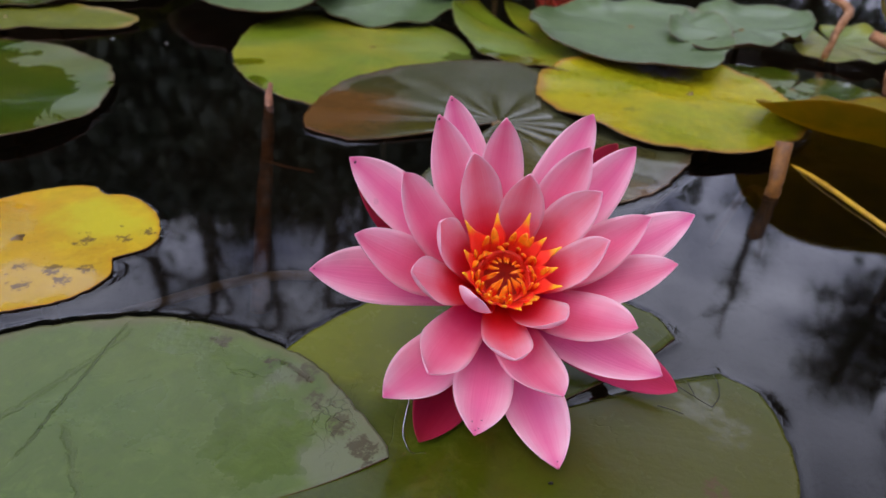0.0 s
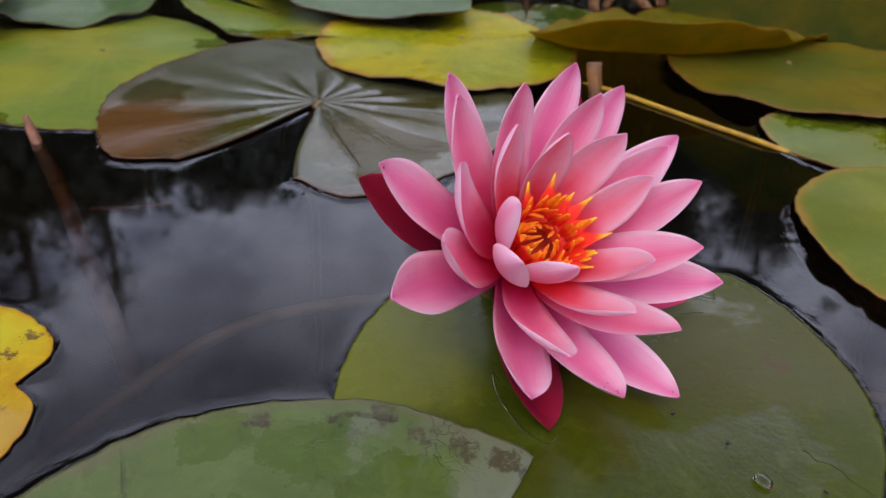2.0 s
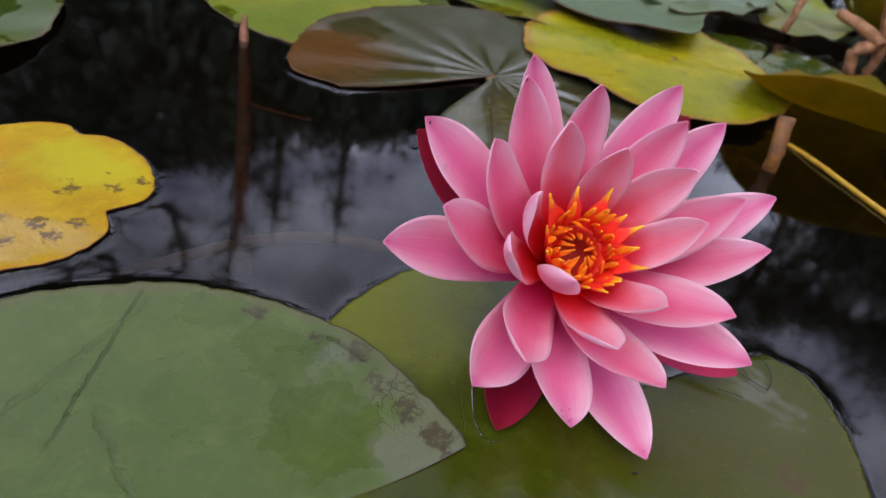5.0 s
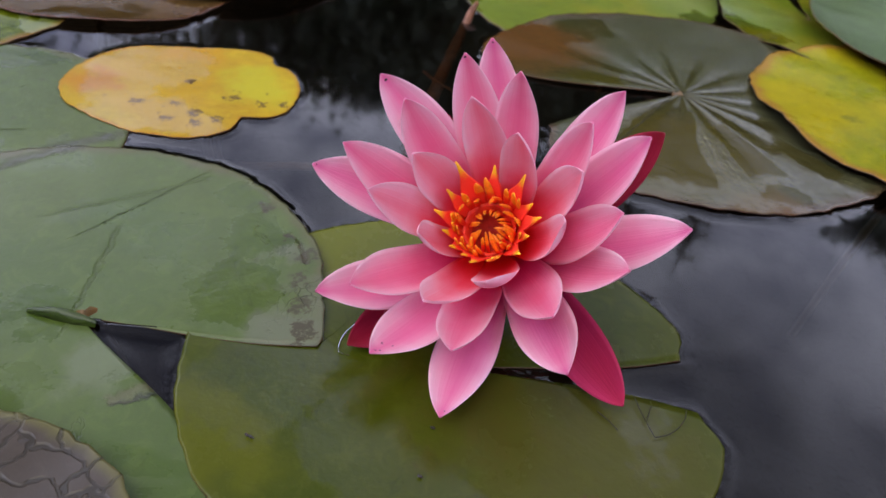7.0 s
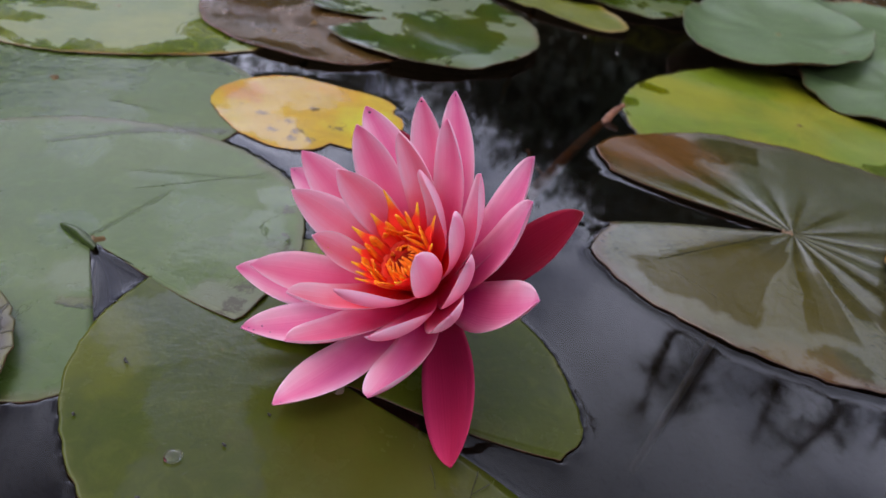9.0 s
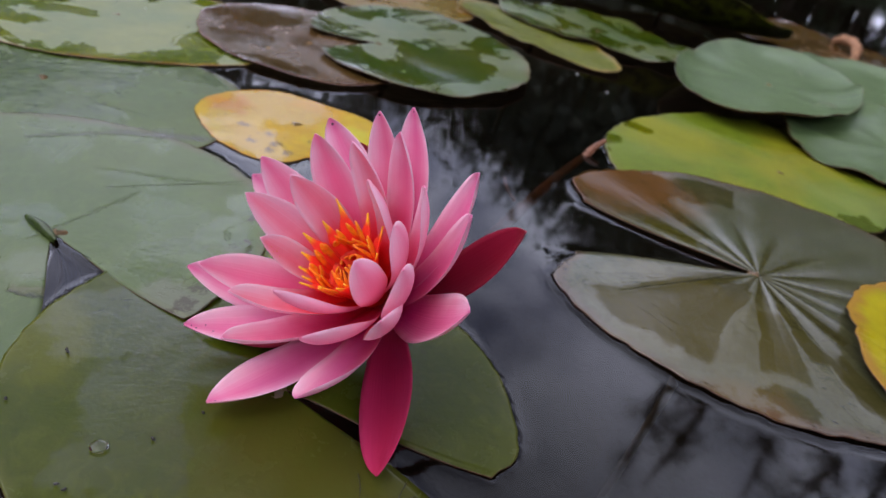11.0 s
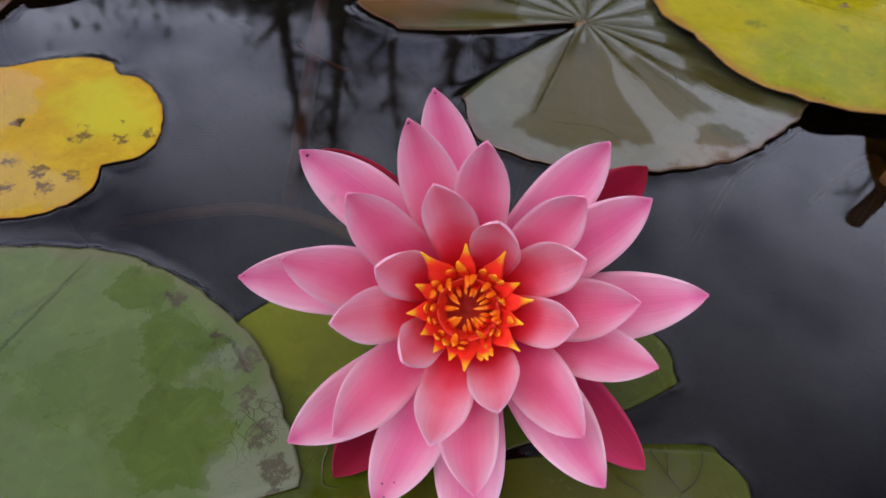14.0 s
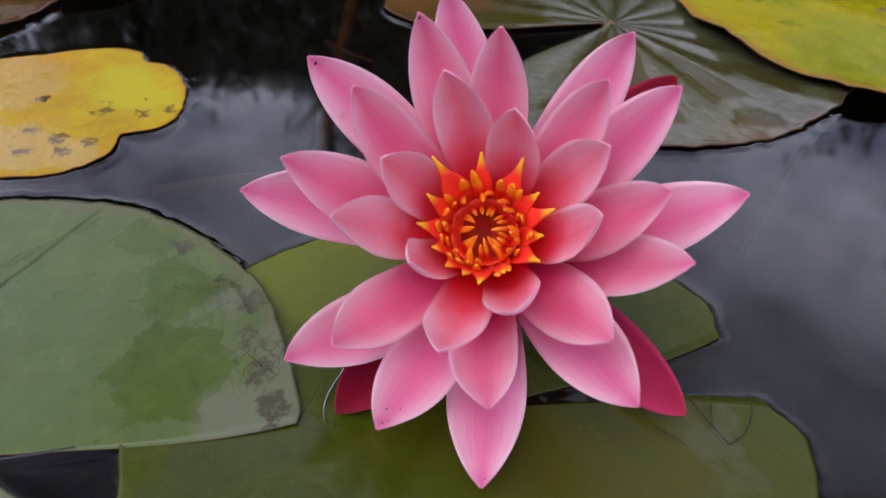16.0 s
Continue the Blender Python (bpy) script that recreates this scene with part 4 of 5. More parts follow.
# ---- water: one sheet that creeps up along the leaves' edges ----
def water():
    def axis(lo, hi, step, far):
        mid = list(np.arange(lo, hi + step / 2, step))
        out, d = [], step
        while sum(out) < far:
            d *= 1.32
            out.append(d)
        grow = np.cumsum(out)
        return np.array(list((lo - grow)[::-1]) + mid + list(hi + grow))

    xs, ys = axis(-0.23, 0.26, 0.0012, 5.2), axis(0.05, 0.54, 0.0012, 5.2)
    X, Y = np.meshgrid(xs, ys, indexing="ij")
    level = WATER
    Z = np.full(X.shape, level)
    covered = np.zeros(X.shape, dtype=bool)
    for outline in PADS:
        pts = np.array(outline + outline[:1])
        lo, hi = pts.min(0) - 0.02, pts.max(0) + 0.02
        i0, i1 = np.searchsorted(xs, (lo[0], hi[0]))
        j0, j1 = np.searchsorted(ys, (lo[1], hi[1]))
        x, y = X[i0:i1, j0:j1], Y[i0:i1, j0:j1]
        if not x.size:
            continue
        inside = np.zeros(x.shape, dtype=bool)
        rise = np.zeros(x.shape)
        for p, q in zip(pts[:-1], pts[1:]):
            if p[1] != q[1]:
                inside ^= ((p[1] > y) != (q[1] > y)) & (x < (q[0] - p[0]) * (y - p[1]) / (q[1] - p[1]) + p[0])
            d = q - p
            f = np.clip(((x - p[0]) * d[0] + (y - p[1]) * d[1]) / max(d[:2] @ d[:2], 1e-12), 0, 1)
            far = np.hypot(x - p[0] - f * d[0], y - p[1] - f * d[1])
            climb = min(max((p[2] + q[2]) / 2 - 0.0002 - level, 0.0), 0.0011)
            if not (-0.22 < p[0] < 0.25 and 0.06 < p[1] < 0.53):
                climb = 0.0
            rise = np.maximum(rise, climb * np.exp(-far / 0.0024))
        Z[i0:i1, j0:j1] = np.maximum(Z[i0:i1, j0:j1], level + rise)
        covered[i0:i1, j0:j1] |= inside
    Z = np.where(covered, np.minimum(Z, level - 0.0003), Z)
    n, m = X.shape
    verts = np.stack([X, Y, Z], -1).reshape(-1, 3)
    i, j = np.meshgrid(np.arange(n - 1), np.arange(m - 1), indexing="ij")
    q = (i * m + j).ravel()
    faces = np.stack([q, q + m, q + m + 1, q + 1], -1).tolist()
    ob = new("water", mesh_from("water", verts.tolist(), faces, [m_water]))
    ob.visible_shadow = False
    tagged(ob, "dark still pond water mirroring the clouds", "water", kind="structure")


water()


# ---- the pink water lily ----
LILY_FOOT = Vector((0.0605, 0.2478, 0.0172))
LILY_AXIS = Vector((0.197, -0.649, 0.735)).normalized()
lily = new("water_lily")
lily.matrix_world = Matrix.Translation(LILY_FOOT) @ Vector((0, 0, 1)).rotation_difference(LILY_AXIS).to_matrix().to_4x4()
tagged(lily, "open pink water lily with orange stamens above its pads", "water lily")
M = 0.001


def blade(foot, tip, width, bulge, cup, seed, mat, full=0.52, hook=0.0, base=0.42, thick=0.0007, name="petal", behind=None):
    """A petal from foot to tip in the flower's own axes, hollow towards the flower's middle."""
    rnd = random.Random(seed)
    foot, tip = Vector(foot), Vector(tip)
    chord = tip - foot
    length = chord.length
    out = Vector((tip.x, tip.y, 0)).normalized()
    side0 = chord.cross(Vector((-out.x, -out.y, 0.9))).normalized()
    back = side0.cross(chord).normalized()
    if back.dot(Vector((-out.x, -out.y, 0.6))) < 0:
        back = -back
    back = -back
    ctrl = foot + chord * 0.5 + back * (2 * bulge * length)
    n_s, n_w = 24, 10
    ph = rnd.uniform(0, 6.28)
    skew = rnd.uniform(-0.07, 0.07)
    hook *= rnd.uniform(0.6, 1.6)
    grids = []
    for lower in (0, 1):
        for i in range(n_s + 1):
            s = 1 - (1 - i / n_s) ** 1.6
            c = foot * (1 - s) ** 2 + ctrl * 2 * s * (1 - s) + tip * s * s
            t = ((ctrl - foot) * (1 - s) + (tip - ctrl) * s).normalized()
            side = t.cross(back).normalized()
            nrm = side.cross(t).normalized()
            if nrm.dot(back) > 0:
                nrm = -nrm
            if s < full:
                w = base + (1 - base) * math.sin(math.pi / 2 * s / full)
            else:
                u = (s - full) / (1 - full)
                w = max(1 - u ** 2.2, 0.0) ** 0.72
            w = max(w, 0.06) * width / 2
            w *= 1 + 0.03 * math.sin(7 * s + ph)
            c = c + nrm * hook * length * max(0.0, s - 0.7) ** 2 * 4 + side * skew * length * math.sin(math.pi * s) * 0.5
            for k in range(n_w + 1):
                e = k / n_w * 2 - 1
                curl = cup * (0.75 + 0.5 * s)
                ang = e * curl
                # an arc of the leaf's width
                px = w * math.sin(ang) / max(curl, 1e-3)
                pz = w * (1 - math.cos(ang)) / max(curl, 1e-3)
                edge = 1 - abs(e) ** 6
                off = thick * (0.05 + 0.95 * edge) * (0.5 if lower else -0.5) * -1
                ripple = 0.034 * w * math.sin(9 * s + ph + 2 * e) * e * e
                grids.append(c + side * px + nrm * (pz - off + ripple ))
    w_, m_ = n_w + 1, (n_s + 1) * (n_w + 1)
    faces = []
    for i in range(n_s):
        for k in range(n_w):
            q = i * w_ + k
            faces.append((q, q + 1, q + w_ + 1, q + w_))
            faces.append((q + m_, q + w_ + m_, q + w_ + 1 + m_, q + 1 + m_))
    rim = [i * w_ for i in range(n_s + 1)] + [n_s * w_ + k for k in range(1, w_)] + [i * w_ + n_w for i in range(n_s - 1, -1, -1)] + [k for k in range(n_w - 1, 0, -1)]
    for p, q in zip(rim, rim[1:] + rim[:1]):
        faces.append((p, q, q + m_, p + m_))
    uv = [(k / n_w, 1 - (1 - i / n_s) ** 1.6) for _ in (0, 1) for i in range(n_s + 1) for k in range(w_)]
    me = mesh_from(name, grids, faces, [mat, behind or mat], True, [1, 0] * (n_s * n_w) + [0] * len(rim), uv)
    bm = bmesh.new()
    bm.from_mesh(me)
    bmesh.ops.recalc_face_normals(bm, faces=bm.faces)
    bm.to_mesh(me)
    bm.free()
    return me


def at(az, r, h):
    return (r * M * math.cos(radians(az)), r * M * math.sin(radians(az)), h * M)


# way in degrees, reach and height of the tip, width (mm)
SEPALS = [(163, 55.8, 20.1, 19), (69, 56.6, 21.6, 19), (262, 53.3, 24.2, 19), (348, 61.2, 10.3, 18)]
OUTER = [(128, 52.1, 38.2, 16.5), (166, 54.2, 36.7, 18), (202, 55.0, 33.9, 18.5), (247, 50.2, 38.9, 18), (276, 47.9, 40.6, 18), (301, 55.0, 33.0, 19),
         (340, 49.5, 38.9, 18), (35, 54.9, 35.1, 18), (62, 48.7, 40.9, 17), (80, 50.9, 38.9, 16.5)]
MIDDLE = [(136, 45.3, 43.4, 16), (164, 37.2, 46.5, 16.5), (194, 42.6, 45.4, 17), (254, 39.2, 45.0, 17), (305, 38.6, 46.2, 17), (346, 36.5, 46.0, 17),
          (16, 43.0, 44.3, 16), (35, 38.2, 45.3, 16), (74, 37.1, 46.6, 15.5), (112, 38.2, 46.9, 15.5)]
INNER = [(214, 28.3, 49.7, 15), (181, 21.8, 48.6, 14), (132, 29.4, 48.7, 14), (98, 22.4, 47.3, 14), (55, 29.8, 46.0, 15), (26, 25.0, 47.2, 13.5),
         (322, 22.1, 47.7, 14), (287, 28.6, 47.1, 15.5), (249, 16.8, 46.3, 13)]
m_drop, _, b_drop = shader("water_drop")
b_drop.inputs["Transmission Weight"].default_value, b_drop.inputs["Roughness"].default_value, b_drop.inputs["IOR"].default_value = 1.0, 0.0, 1.333
MARKS = {("petal", 136): [("speck", 22, 6, 0.45)], ("petal", 166): [("speck", 21, 5, 0.5), ("droplet", 14, 8, 1.1)], ("petal", 276): [("speck", 18, 4, 0.3), ("speck", 20, 6, 0.28), ("speck", 17, 6, 0.25), ("speck", 21, 5, 0.25)],
         ("petal", 249): [("pollen", 15, 5, 0.28), ("pollen", 16, 6, 0.22), ("pollen", 14, 6, 0.25), ("pollen", 15, 4, 0.18), ("pollen", 17, 5, 0.2)], ("petal", 202): [("speck", 22, 4, 0.22)], ("petal", 128): [("speck", 22, 5, 0.3)], ("petal", 301): [("speck", 21, 6, 0.22)]}


def mark(petal, kind, i, j, size):
    """A dark speck or a drop of water on a petal's upper face, at row i and column j of its grid."""
    v = petal.data.vertices[25 * 11 + i * 11 + j]
    bm = bmesh.new()
    bmesh.ops.create_uvsphere(bm, u_segments=10, v_segments=6, radius=size * M)
    flat = Matrix.Diagonal((1, 1 if kind == "droplet" else 0.8, 0.5 if kind == "droplet" else 0.35, 1))
    bm.transform(Matrix.Translation(v.co) @ v.normal.to_track_quat("Z", "Y").to_matrix().to_4x4() @ flat)
    me = bpy.data.meshes.new(kind)
    bm.to_mesh(me)
    bm.free()
    me.materials.append({"speck": m_speck, "pollen": m_pollen, "droplet": m_drop}[kind])
    me.polygons.foreach_set("use_smooth", [True] * len(me.polygons))
    ob = part(kind, me, petal, {"speck": "dark speck", "pollen": "yellow pollen grain", "droplet": "clear water drop"}[kind])
    ob.visible_shadow = kind != "droplet"


for ring, mat, foot_r, foot_h, bulge, cup, base, name, text in (
        (SEPALS, m_sepal, 3.5, -2, 0.06, 0.55, 0.5, "sepal", "crimson sepal"), (OUTER, m_petal, 4.0, 2, 0.07, 0.62, 0.45, "petal", ""),
        (MIDDLE, m_mid, 4.5, 6, 0.09, 0.7, 0.45, "petal", ""), (INNER, m_inner, 5.0, 10, 0.10, 0.78, 0.5, "petal", "pale inner petal, red at its foot")):
    for k, (az, r, h, w) in enumerate(ring):
        ob = part(name, blade(at(az, foot_r, foot_h), at(az, r, h), w * M, bulge, cup, k + int(az), m_sepal_pink if (name, az) == ("sepal", 348) else mat, 0.58, 0.045, base, 0.00055, name, m_back if ring in (MIDDLE, INNER) else None), lily, text)
        for kind, i, j, size in MARKS.get((name, az), ()):
            mark(ob, kind, i, j, size)


def stamen(az, foot, knee, tip, width, seed, mat, strap=False):
    """A strap with a thicker anther at its end. foot, knee and tip: reach and height (mm)."""
    rnd = random.Random(seed)
    line = spline([at(az, *foot), at(az, *knee), at(az + rnd.uniform(-3, 3), *tip)], 11)
    side = Vector((-math.sin(radians(az)), math.cos(radians(az)), 0))
    verts, uv = [], []
    n = 8
    for i, p in enumerate(line):
        s = i / 10
        t = (line[min(i + 1, 10)] - line[max(i - 1, 0)]).normalized()
        up = side.cross(t).normalized()
        if strap:  # broad below, tapering to a point
            f = min(max((s - 0.66) / 0.20, 0), 1)
            f = f * f * (3 - 2 * f)
            w = (width * (0.72 + 0.28 * math.sin(math.pi * s)) * (1 - f) + 1.7 * f) * M
            w *= 1 if s < 0.78 else 1 - 0.72 * ((s - 0.78) / 0.22) ** 1.5
            cup = 0.22 * w * (1 - f)
        else:
            w = width * M * (0.75 + 0.3 * math.sin(math.pi * s)) * (1 if s < 0.8 else 1 - 0.6 * ((s - 0.8) / 0.2) ** 2)
            cup = 0.0
        th = M * (0.22 + 0.3 * s) * (1 if s < 0.9 else 0.6)
        for k in range(n):
            a = 2 * math.pi * k / n
            inward = Vector((-math.cos(radians(az)), -math.sin(radians(az)), 0))
            verts.append(p + side * (math.cos(a) * w / 2) + up * (math.sin(a) * th) + inward * (cup * math.cos(a) ** 2))
            uv.append((k / n, s))
    faces = [(i * n + k, i * n + (k + 1) % n, (i + 1) * n + (k + 1) % n, (i + 1) * n + k) for i in range(10) for k in range(n)]
    faces += [tuple(range(n))[::-1], tuple(range(10 * n, 11 * n))]
    return mesh_from("stamen", verts, faces, [mat], True, None, uv)


rnd = random.Random(4)
# broad outer stamens with spread tips: way, reach and height of the tip, width (mm)
for k, (az, r, h, w) in enumerate([(154, 16.9, 36.4, 7.0), (122, 15.7, 32.0, 5.0), (84, 16.8, 32.6, 5.6), (60, 14.2, 30.5, 4.4), (42, 16.0, 32.0, 5.0), (18, 13.6, 31.5, 4.6), (354, 15.2, 34.3, 5.6), (327, 12.0, 33.2, 5.0), (302, 13.2, 35.0, 5.4),
                                   (283, 11.6, 32.6, 4.6), (262, 11.8, 32.6, 4.8), (238, 11.4, 33.0, 4.6), (212, 13.2, 34.8, 5.2), (183, 13.0, 33.5, 4.6)]):
    part("stamen", stamen(az, (6.2, 14), (9.6 + 0.12 * (r - 13), 23.5), (r, h), w, k, m_stamen, True), lily, "broad red stamen tipped with yellow")
for k in range(17):  # slimmer ones between them
    az = 360 * k / 17 + rnd.uniform(-10, 10)
    part("stamen", stamen(az, (6.6, 16), (9.4 + rnd.uniform(-0.6, 0.5), 23.5), (10.2 + rnd.uniform(-2.0, 1.8), 30.0 + rnd.uniform(-2.4, 2.6)), rnd.uniform(1.9, 2.8), 40 + k, m_stamen_mid), lily)
for k in range(20):
    az = 360 * k / 20 + rnd.uniform(-11, 11)
    part("stamen", stamen(az, (7.0, 18), (8.4 + rnd.uniform(-0.5, 0.5), 23.5), (7.0 + rnd.uniform(-1.6, 1.6), 29.0 + rnd.uniform(-2.4, 2.2)), rnd.uniform(1.4, 2.0), 120 + k, m_stamen_inner), lily)
for k in range(20):  # narrow inner ones that bend over the middle
    az = 360 * k / 20 + rnd.uniform(-10, 10)
    part("stamen", stamen(az, (6.8, 18), (5.4, 21.8), (2.6 + rnd.uniform(-1.0, 1.2), 24.4 + rnd.uniform(-1.6, 1.8)), rnd.uniform(0.9, 1.3), 80 + k, m_stamen_inner), lily)


def bowl():
    verts, faces, n = [], [], 28
    prof = [(0, 12.6), (1.2, 13.0), (3.0, 14.3), (4.6, 15.6), (5.8, 18.0), (7.2, 20.5), (8.0, 21.5), (7.8, 20.0), (6.4, 15.5), (6.0, 13), (5.2, 8), (4.4, 2), (3.4, -3)]
    for r, h in prof[1:]:
        for k in range(n):
            a = 2 * math.pi * k / n
            verts.append(((r + (0.25 * math.cos(14 * a) if 2 < r and h > 13 else 0)) * M * math.cos(a), r * M * math.sin(a), h * M))
    verts.append((0, 0, prof[0][1] * M))
    c = len(verts) - 1
    faces += [(c, k, (k + 1) % n) for k in range(n)]
    faces += [(i * n + k, (i + 1) * n + k, (i + 1) * n + (k + 1) % n, i * n + (k + 1) % n) for i in range(len(prof) - 2) for k in range(n)]
    return mesh_from("stigma_disc", verts, faces, [m_stigma, m_hollow], True, [1] * n + [1 if i < 3 else 0 for i in range(len(prof) - 2) for k in range(n)])


part("stigma_disc", bowl(), lily, "dark red hollow stigma disc")
inv = lily.matrix_world.inverted()
v, f = tube(spline([inv @ Vector(p) for p in ((0.0605, 0.2465, 0.018), (0.0585, 0.2535, 0.006), (0.060, 0.258, -0.03), (0.075, 0.27, -0.3))], 16), [0.0034] * 16, 10)
part("stalk", mesh_from("stalk", v, f, [m_stalk]), lily, "brown green stalk going under water")


rim_line = spline([inv @ Vector(p) for p in ((0.047, 0.217, 0.0006), (0.046, 0.209, 0.0008), (0.047, 0.202, 0.0009), (0.0490, 0.1945, 0.0009), (0.0530, 0.1895, 0.0009), (0.0565, 0.1910, 0.0006))], 24)
v, f = tube(rim_line, [0.00030 * (0.3 + 0.7 * math.sin(math.pi * i / 23)) for i in range(24)], 8, 0.1, 2)
part("water_rim", mesh_from("water_rim", v, f, [m_drop]), lily, "clear rim of water round a sepal").visible_shadow = False


# ---- stems in and on the water ----
def stem(name, label, points, r0, r1, mat, sides=10, count=18, wob=0.03):
    pts = spline(points, count)
    v, f = tube(pts, [r0 + (r1 - r0) * i / (count - 1) for i in range(count)], sides, wob, 3)
    return tagged(new(name, mesh_from(name, v, f, [mat])), label, "plant stem")


stem("broken_stem", "brown broken leaf stalk sticking out of water", [(0.176, 0.620, -0.30), (0.170, 0.500, -0.085), (0.1662, 0.420, -0.010), (0.165, 0.421, 0.026)], 0.0026, 0.0042, m_brown_stub)
stem("floating_stem", "yellow leaf stalk floating on the water", [(0.176, 0.480, -0.004), (0.190, 0.448, 0.0006), (0.213, 0.398, 0.0006), (0.236, 0.348, 0.0006), (0.26, 0.32, -0.006)], 0.0014, 0.0014, m_yellow_stem)
stem("reddish_stem", "reddish bud stalk rising from dark water", [(-0.080, 0.330, -0.15), (-0.108, 0.395, -0.040), (-0.122, 0.423, -0.001), (-0.128, 0.437, 0.008)], 0.0050, 0.0014, m_red_stem, 12, 40, 0.10)
stem("submerged_stem", "pale leaf stalk lying under the surface", [(-0.10, 0.235, -0.06), (-0.03, 0.265, -0.016), (0.03, 0.269, -0.010), (0.05, 0.270, -0.02)], 0.0028, 0.0026, m_pale_stem)
stem("submerged_stem", "pale leaf stalk lying under the surface", [(0.14, 0.20, -0.008), (0.164, 0.187, -0.012), (0.20, 0.165, -0.03), (0.26, 0.14, -0.08)], 0.0026, 0.0026, m_pale_stem)


# ---- small things lying on the pads ----
def drop(x, y, z, size):
    bm = bmesh.new()
    bmesh.ops.create_uvsphere(bm, u_segments=20, v_segments=12, radius=size)
    bm.transform(Matrix.Translation((x, y, z)) @ Matrix.Diagonal((1, 1.1, 0.42, 1)))
    me = bpy.data.meshes.new("water_drop")
    bm.to_mesh(me)
    bm.free()
    me.materials.append(m_drop)
    me.polygons.foreach_set("use_smooth", [True] * len(me.polygons))
    ob = tagged(new("water_drop", me), "clear round water drop on an olive pad", "water drop")
    ob.visible_shadow = False


drop(0.100, 0.167, 0.0012, 0.0022)
for line in ([(0.1194, 0.2445), (0.1251, 0.2405), (0.1308, 0.2371)], [(0.1308, 0.2371), (0.133, 0.2423), (0.1331, 0.2489), (0.1317, 0.2526)], [(0.1152, 0.2318), (0.1195, 0.2316), (0.1226, 0.2309)], [(0.1241, 0.2459), (0.1261, 0.2401)]):
    stem("root_thread", "fine dark root thread lying on a wet pad", [(x, y, 0.0013) for x, y in line], 0.00012, 0.0001, m_speck, 5, 14)
rnd = random.Random(31)
for x, y, z in ((0.062, 0.154, 0.0010), (0.0633, 0.1545, 0.0010), (0.111, 0.159, 0.0010), (0.1128, 0.161, 0.0010), (0.090, 0.192, 0.0010), (0.0815, 0.1425, 0.0010), (0.0985, 0.1795, 0.0010)):
    bm = bmesh.new()
    bmesh.ops.create_icosphere(bm, subdivisions=2, radius=0.0007)
    for q in bm.verts:
        q.co *= 1 + 0.35 * noise.noise(q.co * 1800 + Vector((x, y, 0)) * 900)
    bm.transform(Matrix.Translation((x, y, z + 0.0002)) @ Matrix.Rotation(rnd.uniform(0, 3), 4, "Z") @ Matrix.Diagonal((1.0, 0.55, 0.5, 1)))
    me = bpy.data.meshes.new("grit")
    bm.to_mesh(me)
    bm.free()
    me.materials.append(m_speck)
    tagged(new("grit", me), "tiny dark grain of debris on an olive pad", "debris", "grains of debris")


def crumb(x, y, z, size, mat, name, text, kind, group, squash=0.5):
    """A small lumpy bit lying on the water or on a leaf."""
    bm = bmesh.new()
    bmesh.ops.create_icosphere(bm, subdivisions=2, radius=size)
    for q in bm.verts:
        q.co *= 1 + 0.3 * noise.noise(q.co * (1.2 / size) + Vector((x, y, 0)) * 700)
    bm.transform(Matrix.Translation((x, y, z)) @ Matrix.Rotation(x * 300, 4, "Z") @ Matrix.Diagonal((1.0, 0.7, squash, 1)))
    me = bpy.data.meshes.new(name)
    bm.to_mesh(me)
    bm.free()
    me.materials.append(mat)
    me.polygons.foreach_set("use_smooth", [True] * len(me.polygons))
    tagged(new(name, me), text, kind, group)


def bubble(x, y, z, size):
    bm = bmesh.new()
    bmesh.ops.create_uvsphere(bm, u_segments=18, v_segments=10, radius=size)
    bm.transform(Matrix.Translation((x, y, z)) @ Matrix.Diagonal((1, 1, 0.6, 1)))
    me = bpy.data.meshes.new("bubble")
    bm.to_mesh(me)
    bm.free()
    me.materials.append(m_drop)
    me.polygons.foreach_set("use_smooth", [True] * len(me.polygons))
    ob = tagged(new("bubble", me), "clear air bubble on the pond surface", "bubble", "bubbles by the pads")
    ob.visible_shadow = False


for x, y, z, size in ((-0.0036, 0.3428, -0.0002, 0.0016), (0.0008, 0.3440, -0.0002, 0.0010), (-0.0062, 0.3420, -0.0002, 0.0008)):
    bubble(x, y, z, size)
for x, y, z, size in ((-0.3017, 0.504, 0.0, 0.0013), (-0.2605, 0.5131, 0.0, 0.0011)):
    crumb(x, y, z, size, m_froth, "froth", "small pale fleck of froth on dark water", "froth", "flecks of froth", 0.3)
for x, y, z, size in ((0.0085, 0.3435, 0.0002, 0.0020),):
    crumb(x, y, z, size, m_speck, "plant_debris", "black bit of rotten plant at a pad's edge", "debris", "bits of rotten plant", 0.4)
stem("twig", "brown rotten stick just under the surface", [(-0.085, 0.352, -0.007), (-0.069, 0.347, -0.0035), (-0.053, 0.345, -0.0012)], 0.0012, 0.0009, m_red_stem, 8, 12, 0.12)


# ---- dried curls and the red flower at the back ----
def dry_curl(points, width):
    """A rolled, dried strip of leaf."""
    pts = spline(points, 14)
    v, f = tube(pts, [width * (0.6 + 0.5 * math.sin(math.pi * (0.15 + 0.7 * i / 13))) for i in range(14)], 8, 0.18, 5)
    return tagged(new("dried_leaf", mesh_from("dried_leaf", v, f, [m_dry])), "pinkish brown dried leaf strip rolled into a curl", "dried leaf", "dried leaf strips")


